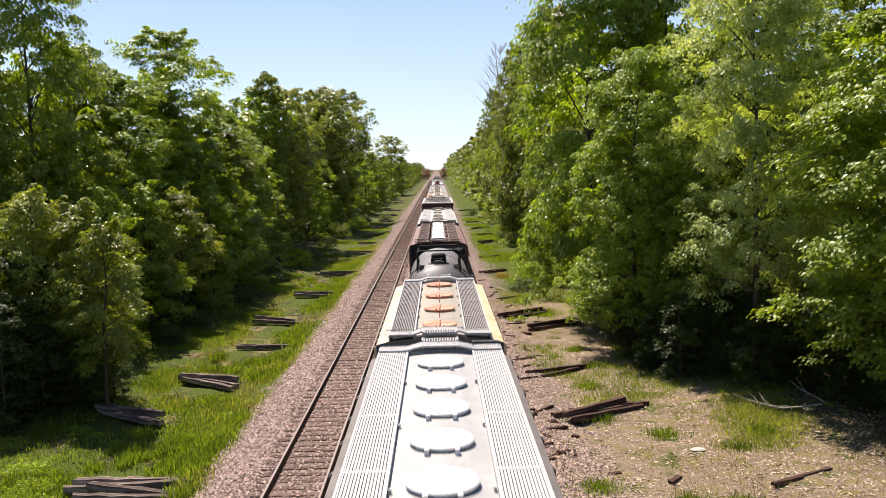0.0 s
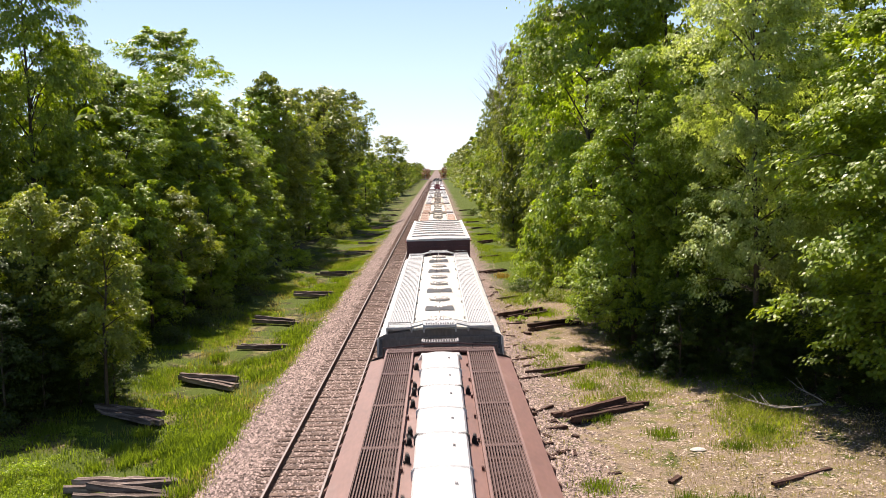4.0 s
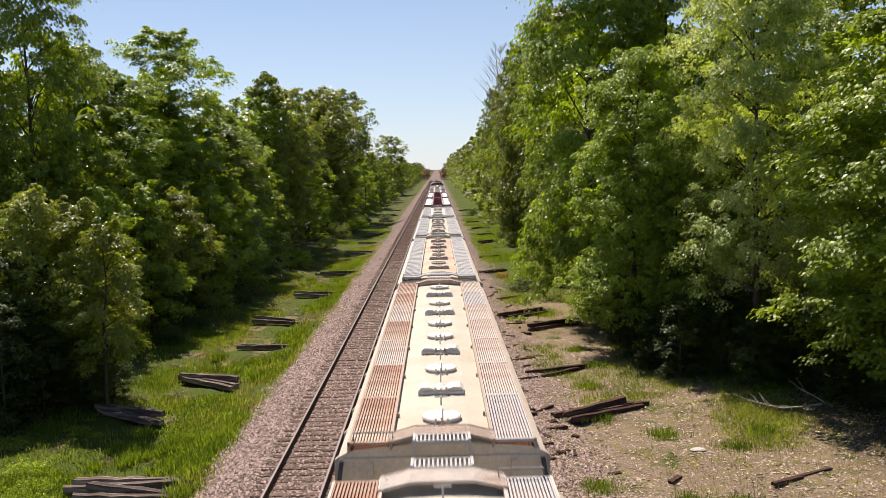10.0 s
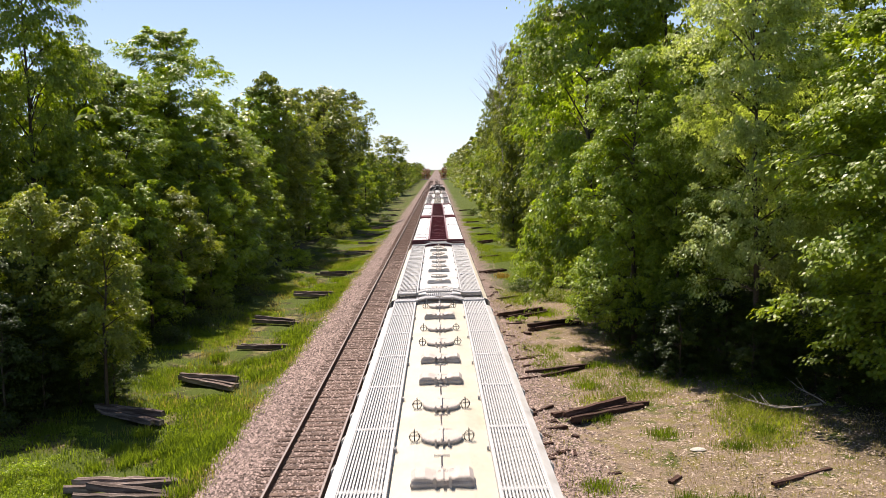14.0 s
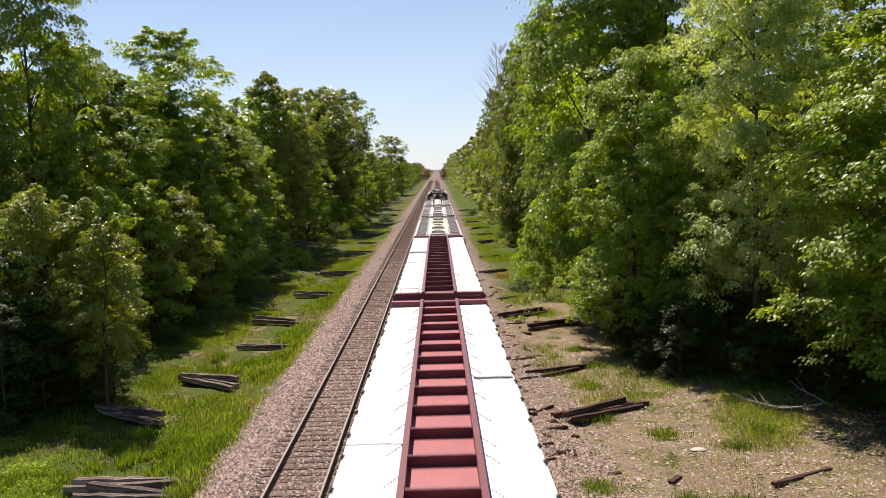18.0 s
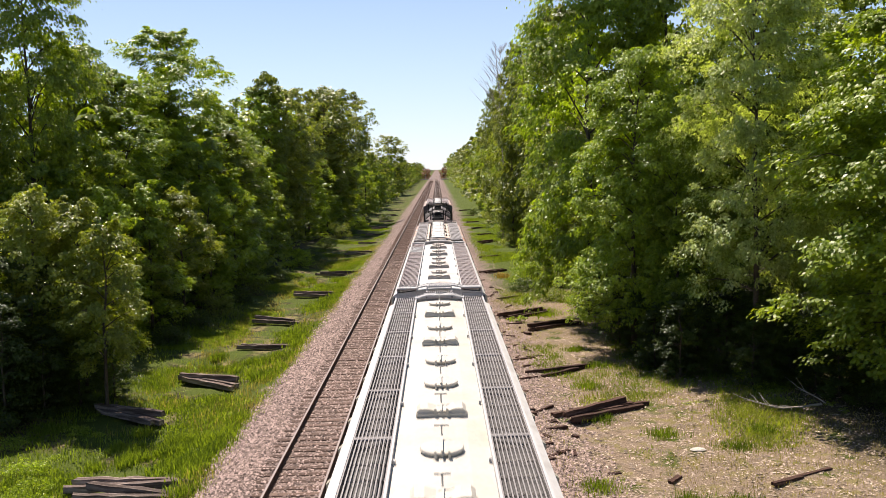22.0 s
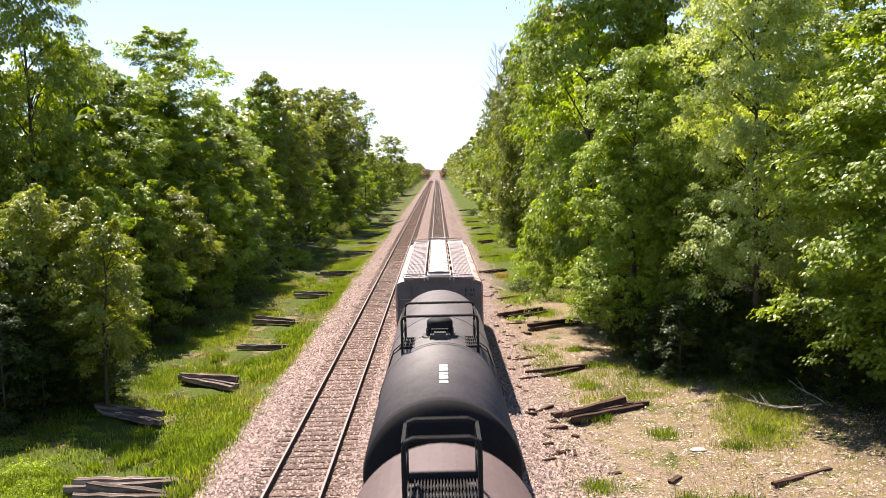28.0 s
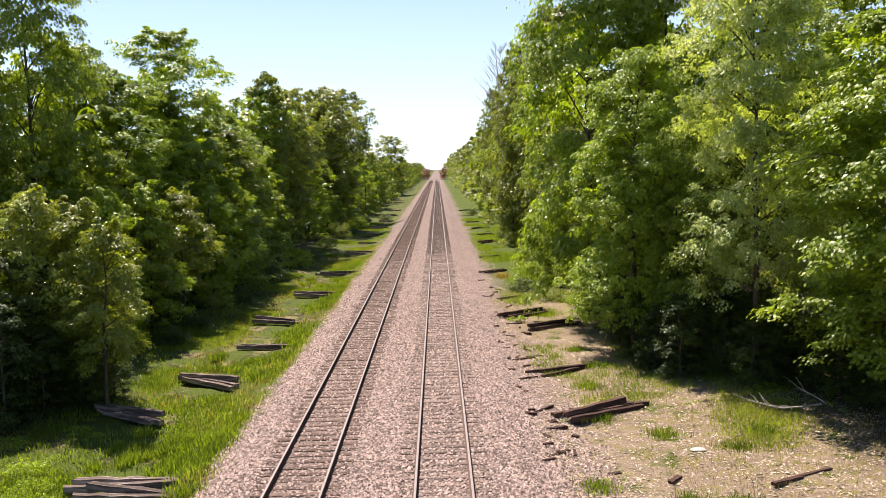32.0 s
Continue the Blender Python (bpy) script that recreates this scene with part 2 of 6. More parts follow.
    l.new(bp.outputs[0], b.inputs["Normal"])
    return m


def build_ground():
    xs = sorted(set([p[0] for p in PROFILE] + [-2500, 2500, 150, -150] + [round(-34 + 0.5 * k, 2) for k in range(137)]))
    ys = [-300, -60, -20] + [-4 + 0.6 * k for k in range(120)] + [70 + 4 * k for k in range(40)] + [240, 300, 400, 520, 640, 800, 1100, 1500, 2200, 3500]
    verts = [(x, y, ground_z(max(-400, min(400, x)), y, y < 240)) for y in ys for x in xs]
    w = len(xs)
    faces = [(j * w + i, j * w + i + 1, (j + 1) * w + i + 1, (j + 1) * w + i) for j in range(len(ys) - 1) for i in range(w - 1)]
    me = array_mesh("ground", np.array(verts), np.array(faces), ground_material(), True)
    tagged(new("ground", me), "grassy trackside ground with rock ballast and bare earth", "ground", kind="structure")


build_ground()


def build_track(cx, name, wood):
    """One line: two rails on wooden ties."""
    tr = thing(name, "straight steel rails on worn wooden ties in crushed rock", "railway track", pose(cx, 0, 0), kind="structure")
    for sx in (-0.7525, 0.7525):
        rail = Geo().prism([(sx - 0.07, -0.17), (sx + 0.07, -0.17), (sx + 0.07, -0.155), (sx + 0.012, -0.135), (sx + 0.012, -0.045), (sx + 0.036, -0.032),
                            (sx + 0.036, -0.006), (sx - 0.036, -0.006), (sx - 0.036, -0.032), (sx - 0.012, -0.045), (sx - 0.012, -0.135), (sx - 0.07, -0.155)], -60, 1200)
        r = rail.part("rail", RAIL_SIDE, tr, "rusty rail with a bright worn head")
        Geo().prism([(sx - 0.034, -0.006), (sx + 0.034, -0.006), (sx + 0.027, 0.0), (sx - 0.027, 0.0)], -60, 1200).part("rail_head", STEEL, r)
    rnd = random.Random(int(cx * 10) + 77)
    tie_mesh = [Geo().slab(-1.29, 1.29, -0.11, 0.11, -0.34, -0.168).mesh("tie", wood)]
    for k in range(150):
        part("tie", tie_mesh[0], tr, at=pose(rnd.uniform(-0.05, 0.05), 8 + 0.51 * k + rnd.uniform(-0.03, 0.03), rnd.uniform(-0.02, 0.004), 0, 0, rnd.uniform(-0.8, 0.8)))
    far = Geo()
    for k in range(-70, 1100):
        y = 8 + 0.51 * k
        if not 0 <= k < 150:
            far.box(-1.29 + rnd.uniform(-0.05, 0.05), 1.29, y - 0.11, y + 0.11, -0.34, -0.168)
    tagged(far.part("ties", wood, tr), "rows of far wooden ties", kind="stuff")


build_track(TRACKS[0], "railway_track_1", TIE)
build_track(TRACKS[1], "railway_track_2", PALE_TIE)


# ---------------------------------------------------------------- trees
LEAF = {
    "mid": leaf_mat("broad_leaves", (0.098, 0.15, 0.011), (0.275, 0.34, 0.036)),
    "bright": leaf_mat("sunny_leaves", (0.128, 0.196, 0.013), (0.335, 0.42, 0.042)),
    "deep": leaf_mat("glossy_deep_leaves", (0.122, 0.188, 0.013), (0.30, 0.37, 0.036), 0.5),
    "olive": leaf_mat("yellowish_leaves", (0.13, 0.162, 0.018), (0.31, 0.34, 0.05)),
    "pale": leaf_mat("pale_yellow_leaves", (0.22, 0.28, 0.065), (0.51, 0.56, 0.24)),
    "dull": leaf_mat("dull_leaves", (0.10, 0.127, 0.020), (0.255, 0.29, 0.05)),
    "rust": leaf_mat("reddish_leaves", (0.15, 0.06, 0.04), (0.30, 0.125, 0.08)),
    "weed": leaf_mat("grass_blades", (0.07, 0.112, 0.012), (0.21, 0.27, 0.038), 0.1, 0.45),
    # darker than the wood's other leaves: the undergrowth's shade is put into the colour
    "shade": leaf_mat("shade_dark_leaves", (0.028, 0.05, 0.007), (0.082, 0.118, 0.016)),
    "dry": leaf_mat("dry_grass", (0.16, 0.14, 0.05), (0.34, 0.29, 0.13), 0.1),
}
BARK = mat("bark", (0.085, 0.068, 0.052), 0.95, 0, 0.3, 4, 0.8, 18, stretch=(1, 1, 0.25))
DEAD = mat("bleached_twigs", (0.34, 0.30, 0.26), 0.9, 0, 0.2, 6)


def leaves(rng, centres, radii, count, size, droop=0.35, flat=0.52):
    """Leaf blades in flattened clumps: arrays of vertices and faces, four corners a leaf, folded on the midrib."""
    c = np.repeat(centres, count, axis=0)
    r = np.repeat(radii, count)[:, None]
    k = len(c)
    d = rng.normal(size=(k, 3))
    d /= np.linalg.norm(d, axis=1)[:, None]
    rad = rng.random((k, 1)) ** 0.42 * np.where(rng.random((k, 1)) < 0.1, 1.4, 1.0)
    p = c + d * rad * r * np.array((1, 1, flat))
    nrm = d * np.array((0.8, 0.8, 0.4)) + np.array((0, 0, 0.7)) + rng.normal(size=(k, 3)) * 0.45
    nrm /= np.linalg.norm(nrm, axis=1)[:, None]
    along = d + rng.normal(size=(k, 3)) * 0.6 - np.array((0, 0, droop))
    along -= nrm * (along * nrm).sum(1)[:, None]
    along /= np.linalg.norm(along, axis=1)[:, None] + 1e-6
    across = np.cross(nrm, along)
    s = size * rng.uniform(0.6, 1.4, (k, 1))
    v = np.stack([p - along * s * 0.5, p + across * s * 0.33 + nrm * s * 0.1, p + along * s * 0.5, p - across * s * 0.33 + nrm * s * 0.1], axis=1).reshape(-1, 3)
    f = np.arange(k * 4).reshape(-1, 4)
    return v, f


def sprays(rng, boughs, twigs, count, size, flat=0.5):
    """Leafy boughs: each one arches out and droops, and carries twigs of overlapping leaves in a flat spray.
    boughs: foot x, y, z, bearing, length, rise, sag."""
    b = np.repeat(boughs, twigs, axis=0)
    k = len(b)
    q = 0.22 + 0.82 * rng.random(k) ** 0.6
    ln = b[:, 4]
    lat = rng.normal(size=k) * (0.19 * ln + 0.15) * np.sqrt(np.clip(1.25 - q, 0.05, 1))
    rad = np.stack([np.cos(b[:, 3]), np.sin(b[:, 3]), np.zeros(k)], axis=1)
    side = np.stack([-rad[:, 1], rad[:, 0], np.zeros(k)], axis=1)
    z = b[:, 2] + ln * (b[:, 5] * q - b[:, 6] * q * q) - 0.2 * np.abs(lat) + rng.normal(size=k) * (0.11 + 0.055 * ln)
    c = rad * (ln * q)[:, None] + side * lat[:, None]
    c[:, 0] += b[:, 0]
    c[:, 1] += b[:, 1]
    c[:, 2] = z
    out = rad + side * (lat / (0.13 * ln + 0.2))[:, None] * 0.5
    r = (0.20 + 0.075 * ln) * rng.uniform(0.65, 1.4, k)
    c, out, r = np.repeat(c, count, axis=0), np.repeat(out, count, axis=0), np.repeat(r, count)[:, None]
    k = len(c)
    d = rng.normal(size=(k, 3))
    d /= np.linalg.norm(d, axis=1)[:, None]
    reach = rng.random((k, 1)) ** 0.4 * np.where(rng.random((k, 1)) < 0.08, 1.5, 1.0)
    off = d * reach * r * np.array((1, 1, flat))
    off[:, 2] -= 0.35 * (reach[:, 0] ** 2) * r[:, 0]
    p = c + off
    nrm = out * 0.5 + d * np.array((0.45, 0.45, 0.1)) + np.array((0, 0, 0.75)) + rng.normal(size=(k, 3)) * 0.33
    nrm /= np.linalg.norm(nrm, axis=1)[:, None]
    along = out * 0.7 + d * 0.8 + rng.normal(size=(k, 3)) * 0.35 - np.array((0, 0, 0.5))
    along -= nrm * (along * nrm).sum(1)[:, None]
    along /= np.linalg.norm(along, axis=1)[:, None] + 1e-6
    across = np.cross(nrm, along)
    s = size * rng.uniform(0.6, 1.4, (k, 1))
    v = np.stack([p - along * s * 0.5, p + across * s * 0.33 + nrm * s * 0.1, p + along * s * 0.5, p - across * s * 0.33 + nrm * s * 0.1], axis=1).reshape(-1, 3)
    return v, np.arange(k * 4).reshape(-1, 4)


def tree(seed, h, spread, base, boughs, twigs, count, size, leaf, label, full=0.3, sag=0.6, name="tree"):
    """A tapered trunk that wanders and boughs that arch out of it, longest low in the crown; uneven outline with gaps.
    full: how high up the crown is widest, 0 to 1."""
    rnd, rng = random.Random(seed), np.random.default_rng(seed)
    t = thing(name, label, "tree")
    wood = Geo()
    lean = Vector((rnd.uniform(-1, 1), rnd.uniform(-1, 1), 0)) * h * 0.04
    spine = [Vector((0, 0, -0.4))]
    for k in range(1, 9):
        f = k / 8
        spine.append(lean * f * f + Vector((rnd.uniform(-1, 1), rnd.uniform(-1, 1), 0)) * 0.016 * h * f + Vector((0, 0, h * 0.93 * f)))
    r0 = 0.009 * h + 0.02
    wood.tube(spine, r0, 8, 0.02)

    def on_spine(z):
        g = max(0, min(7.999, z / h / 0.93 * 8))
        return spine[int(g)].lerp(spine[int(g) + 1], g - int(g))

    lobes = [(rnd.uniform(0, 6.28), rnd.uniform(0, 1), rnd.uniform(0.6, 1.35)) for _ in range(9)]
    rows = []
    for k in range(boughs):
        u = (k + rnd.random()) / boughs
        a = k * 2.39996 + rnd.uniform(-0.5, 0.5)
        shape = 0.72 + 0.28 * u / full if u < full else max(0.05, 1 - ((u - full) / (1 - full)) ** (2.1 if full < 0.5 else 3.0)) ** 0.7
        for la, lu, amp in lobes:
            shape *= 1 + (amp - 1) * math.exp(-((math.cos(a - la) - 1) * 2.0) ** 2 - ((u - lu) / 0.12) ** 2)
        ln = max(0.5, spread * shape * (0.5 + 0.5 * rnd.random() ** 0.5) * rnd.uniform(0.85, 1.15))
        z = h * (base + (0.97 - base) * u)
        foot = on_spine(max(0.3, z - 0.4 * ln))
        rise, droop = 0.85 + 0.4 * u * u + rnd.uniform(-0.3, 0.4), sag * rnd.uniform(0.75, 1.25)
        rows.append((foot.x, foot.y, foot.z, a, ln, rise, droop))
        if rnd.random() < 0.35:
            pts = [foot + Vector((math.cos(a) * ln * q, math.sin(a) * ln * q, ln * (rise * q - droop * q * q))) for q in (0, 0.3, 0.6, 0.9)]
            wood.tube(pts, 0.2 * r0 + 0.012, 4, 0.008, False)
    wood.part("trunk", BARK, t, "grey-brown trunk and limbs", True)
    v, f = sprays(rng, np.array(rows), twigs, count, size)
    part("crown", array_mesh("crown", v, f, LEAF[leaf]), t)
    return t


def bush(seed, r, h, n, count, size, leaf, label, name="bush", clump=0.42):
    rnd, rng = random.Random(seed), np.random.default_rng(seed)
    t = thing(name, label, "bush")
    wood, centres, radii = Geo(), [], []
    for k in range(n):
        a, d, z = k * 2.4, r * math.sqrt((k + 0.5) / n), h * rnd.uniform(0.15, 0.95)
        p = Vector((math.cos(a) * d, math.sin(a) * d, z * (1 - 0.45 * (d / r) ** 2)))
        wood.tube([(p.x * 0.15, p.y * 0.15, -0.2), (p.x * 0.6, p.y * 0.6, p.z * 0.6), tuple(p)], 0.02, 3, 0.006, False)
        centres.append(tuple(p))
        radii.append(clump * rnd.uniform(0.6, 1.2) * max(r, h) ** 0.5)
    wood.part("stem", BARK, t)
    v, f = leaves(rng, np.array(centres), np.array(radii), count, size)
    part("foliage", array_mesh("foliage", v, f, LEAF[leaf]), t)
    return t


GREEN = "tall deciduous tree in full green leaf at the wood's edge"
SUNNY = "broad tree with bright sunlit leaves on drooping boughs"
PALE = "tree with pale yellow-green young leaves"
DULL = "slim tree with dull olive-green leaves"
YOUNG = "young leafy tree at the foot of the wood"
near = {"mid": tree(11, 18, 4.4, 0.10, 110, 10, 48, 0.16, "mid", GREEN),
        "slim": tree(20, 18, 4.0, 0.12, 112, 11, 48, 0.16, "bright", GREEN, 0.5, 0.7),
        "dull": tree(14, 18, 3.9, 0.10, 110, 10, 48, 0.155, "dull", DULL, 0.45, 0.65),
        "bright_high": tree(17, 18, 5.0, 0.16, 104, 13, 54, 0.17, "bright", SUNNY, 0.5, 0.85),
        "deep": tree(47, 18, 4.8, 0.23, 100, 13, 52, 0.17, "deep", "broad tree with glossy deep green leaves on drooping boughs", 0.25, 0.85),
        "pale_high": tree(18, 18, 4.6, 0.26, 104, 14, 58, 0.13, "pale", PALE, 0.45, 0.7),
        "mid_high": tree(19, 18, 4.8, 0.2, 100, 13, 50, 0.17, "mid", GREEN, 0.5, 0.8),
        "young": tree(15, 9, 2.4, 0.06, 56, 7, 42, 0.14, "mid", YOUNG, 0.25),
        "dusky": tree(27, 9, 2.4, 0.06, 50, 7, 38, 0.14, "shade", "sapling under the wood's edge, its shade put into the leaf colour", 0.4),
        "cedar": tree(52, 9, 2.1, 0.03, 90, 8, 60, 0.085, "olive", "small yellowish cedar with drooping sprays of fine foliage", 0.15, 1.1, "cedar"),
        "olive": tree(28, 9, 2.5, 0.3, 58, 7, 46, 0.13, "olive", "young tree with yellowish olive-green leaves", 0.3),
        "light": tree(16, 9, 2.5, 0.06, 56, 7, 42, 0.15, "bright", YOUNG, 0.25)}
middle = {"mid": tree(21, 18, 4.3, 0.06, 90, 10, 18, 0.3, "mid", GREEN, 0.5, 0.7),
          "bright": tree(22, 18, 4.5, 0.06, 90, 10, 18, 0.3, "bright", SUNNY, 0.45, 0.7),
          "dull": tree(24, 18, 4.2, 0.06, 90, 10, 18, 0.29, "dull", DULL, 0.5, 0.7),
          "round": tree(26, 18, 4.4, 0.25, 90, 10, 18, 0.29, "dull", DULL, 0.6, 0.6),
          "young": tree(25, 9, 2.6, 0.03, 42, 7, 16, 0.25, "mid", YOUNG, 0.25)}
far = {"mid": tree(31, 18, 4.4, 0.03, 44, 6, 8, 0.7, "mid", GREEN, 0.3),
       "dull": tree(34, 18, 4.2, 0.03, 44, 6, 8, 0.7, "dull", DULL, 0.3),
       "rust": tree(35, 18, 4.2, 0.03, 44, 6, 8, 0.7, "rust", DULL, 0.3)}
SETS = {"n": near, "m": middle}
used = set()


def settle(src, m):
    """The first one stands itself, the others are copies of the same size before their own scale."""
    if src.name in used:
        return copy_thing(src, m @ Matrix.Diagonal((1 / src.scale.x, 1 / src.scale.y, 1 / src.scale.z, 1)))
    used.add(src.name)
    src.matrix_basis = m
    return src


def plant(lod, kind, x, y, h, turn=None, wide=1.0, group="trees along the line"):
    """Sets a tree of that height at x, y on the ground."""
    s = h / (9 if kind in ("young", "light", "dusky", "olive", "cedar") else 18)
    turn = (x * 37 + y * 53) % 360 if turn is None else turn
    w = s ** 0.75 * wide
    return tagged(settle(SETS[lod][kind], Matrix.LocRotScale((x, y, ground_z(x, y) - 0.05), Euler((0, 0, radians(turn))), (w, w, s))), group=group)


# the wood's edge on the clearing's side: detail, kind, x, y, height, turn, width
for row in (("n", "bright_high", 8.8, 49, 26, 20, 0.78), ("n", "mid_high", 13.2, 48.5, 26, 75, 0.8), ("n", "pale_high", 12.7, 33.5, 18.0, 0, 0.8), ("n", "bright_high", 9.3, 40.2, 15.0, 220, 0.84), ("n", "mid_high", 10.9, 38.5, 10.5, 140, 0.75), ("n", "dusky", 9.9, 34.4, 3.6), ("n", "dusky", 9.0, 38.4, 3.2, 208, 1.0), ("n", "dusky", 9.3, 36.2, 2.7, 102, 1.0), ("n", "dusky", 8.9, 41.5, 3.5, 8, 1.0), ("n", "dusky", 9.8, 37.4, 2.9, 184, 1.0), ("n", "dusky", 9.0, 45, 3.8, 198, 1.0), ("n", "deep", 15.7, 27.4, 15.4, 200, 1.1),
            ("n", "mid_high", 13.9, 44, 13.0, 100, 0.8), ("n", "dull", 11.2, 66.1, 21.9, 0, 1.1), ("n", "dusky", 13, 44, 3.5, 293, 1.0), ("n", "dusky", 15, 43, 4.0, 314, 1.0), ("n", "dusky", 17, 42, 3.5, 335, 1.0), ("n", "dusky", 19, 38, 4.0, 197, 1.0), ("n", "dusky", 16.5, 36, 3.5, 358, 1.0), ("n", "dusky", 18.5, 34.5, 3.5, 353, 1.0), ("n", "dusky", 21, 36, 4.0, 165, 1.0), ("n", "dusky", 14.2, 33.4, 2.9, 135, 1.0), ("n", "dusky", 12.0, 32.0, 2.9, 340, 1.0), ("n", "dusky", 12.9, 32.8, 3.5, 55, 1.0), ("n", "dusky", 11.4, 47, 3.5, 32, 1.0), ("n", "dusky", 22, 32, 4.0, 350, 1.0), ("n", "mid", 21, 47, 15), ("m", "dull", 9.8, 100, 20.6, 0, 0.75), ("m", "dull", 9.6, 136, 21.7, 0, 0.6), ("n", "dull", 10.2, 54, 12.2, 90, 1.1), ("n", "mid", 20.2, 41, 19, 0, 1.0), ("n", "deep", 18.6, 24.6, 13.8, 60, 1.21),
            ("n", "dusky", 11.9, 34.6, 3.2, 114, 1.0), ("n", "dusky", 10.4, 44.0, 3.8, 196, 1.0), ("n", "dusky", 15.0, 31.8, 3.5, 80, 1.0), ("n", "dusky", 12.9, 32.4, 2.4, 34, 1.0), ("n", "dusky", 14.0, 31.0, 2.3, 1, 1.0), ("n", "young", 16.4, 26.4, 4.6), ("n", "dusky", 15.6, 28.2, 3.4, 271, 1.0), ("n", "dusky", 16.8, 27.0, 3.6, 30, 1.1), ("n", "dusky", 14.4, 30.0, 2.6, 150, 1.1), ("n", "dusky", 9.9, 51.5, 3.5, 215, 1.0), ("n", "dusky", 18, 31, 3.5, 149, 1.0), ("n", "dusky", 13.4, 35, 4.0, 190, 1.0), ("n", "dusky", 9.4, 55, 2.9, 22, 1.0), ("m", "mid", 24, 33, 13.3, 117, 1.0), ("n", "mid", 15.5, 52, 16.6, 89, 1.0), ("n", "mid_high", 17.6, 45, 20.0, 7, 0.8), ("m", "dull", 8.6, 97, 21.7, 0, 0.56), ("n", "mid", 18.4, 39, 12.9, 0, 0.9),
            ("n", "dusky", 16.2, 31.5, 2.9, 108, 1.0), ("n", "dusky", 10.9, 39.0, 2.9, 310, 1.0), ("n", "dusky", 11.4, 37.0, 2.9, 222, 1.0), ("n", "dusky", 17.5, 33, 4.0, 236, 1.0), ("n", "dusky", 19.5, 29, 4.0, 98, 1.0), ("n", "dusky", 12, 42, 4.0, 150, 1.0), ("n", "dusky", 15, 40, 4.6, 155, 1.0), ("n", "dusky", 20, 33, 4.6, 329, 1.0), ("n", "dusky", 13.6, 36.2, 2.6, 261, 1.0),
            ("m", "dull", 11.2, 82.8, 24.9, 0, 0.71), ("m", "dull", 11.2, 92.8, 25.2, 0, 0.68), ("m", "dull", 11.2, 119.7, 26.8, 0, 0.64), ("m", "mid", 11.2, 128.7, 18.0, 0, 0.85), ("m", "dull", 11.2, 168.0, 24.9, 0, 0.6), ("m", "mid", 11.2, 180.7, 17.0, 0, 0.85),
            ("m", "mid", 15, 58, 18.3, 29, 1.0), ("m", "mid", 16, 73, 17.5, 141, 1.0), ("m", "dull", 15.5, 92, 22.9, 49, 0.75), ("m", "mid", 16, 112, 16.7, 48, 1.0), ("m", "dull", 10.2, 106.9, 11.7, 283, 0.75), ("m", "dull", 10.2, 78.0, 8.0, 191, 0.75), ("m", "dull", 10.2, 100.0, 8.0, 277, 0.75), ("m", "dull", 10.2, 116.0, 7.4, 45, 0.75), ("m", "dull", 10.2, 132.0, 8.0, 173, 0.75), ("m", "dull", 10.2, 66.0, 10.3, 275, 0.75)):
    plant(*row)
for row in (("n", "cedar", 15.9, 31.2, 5.6), ("n", "cedar", 17.6, 29.6, 4.0, 120, 1.0)):
    plant(*row)
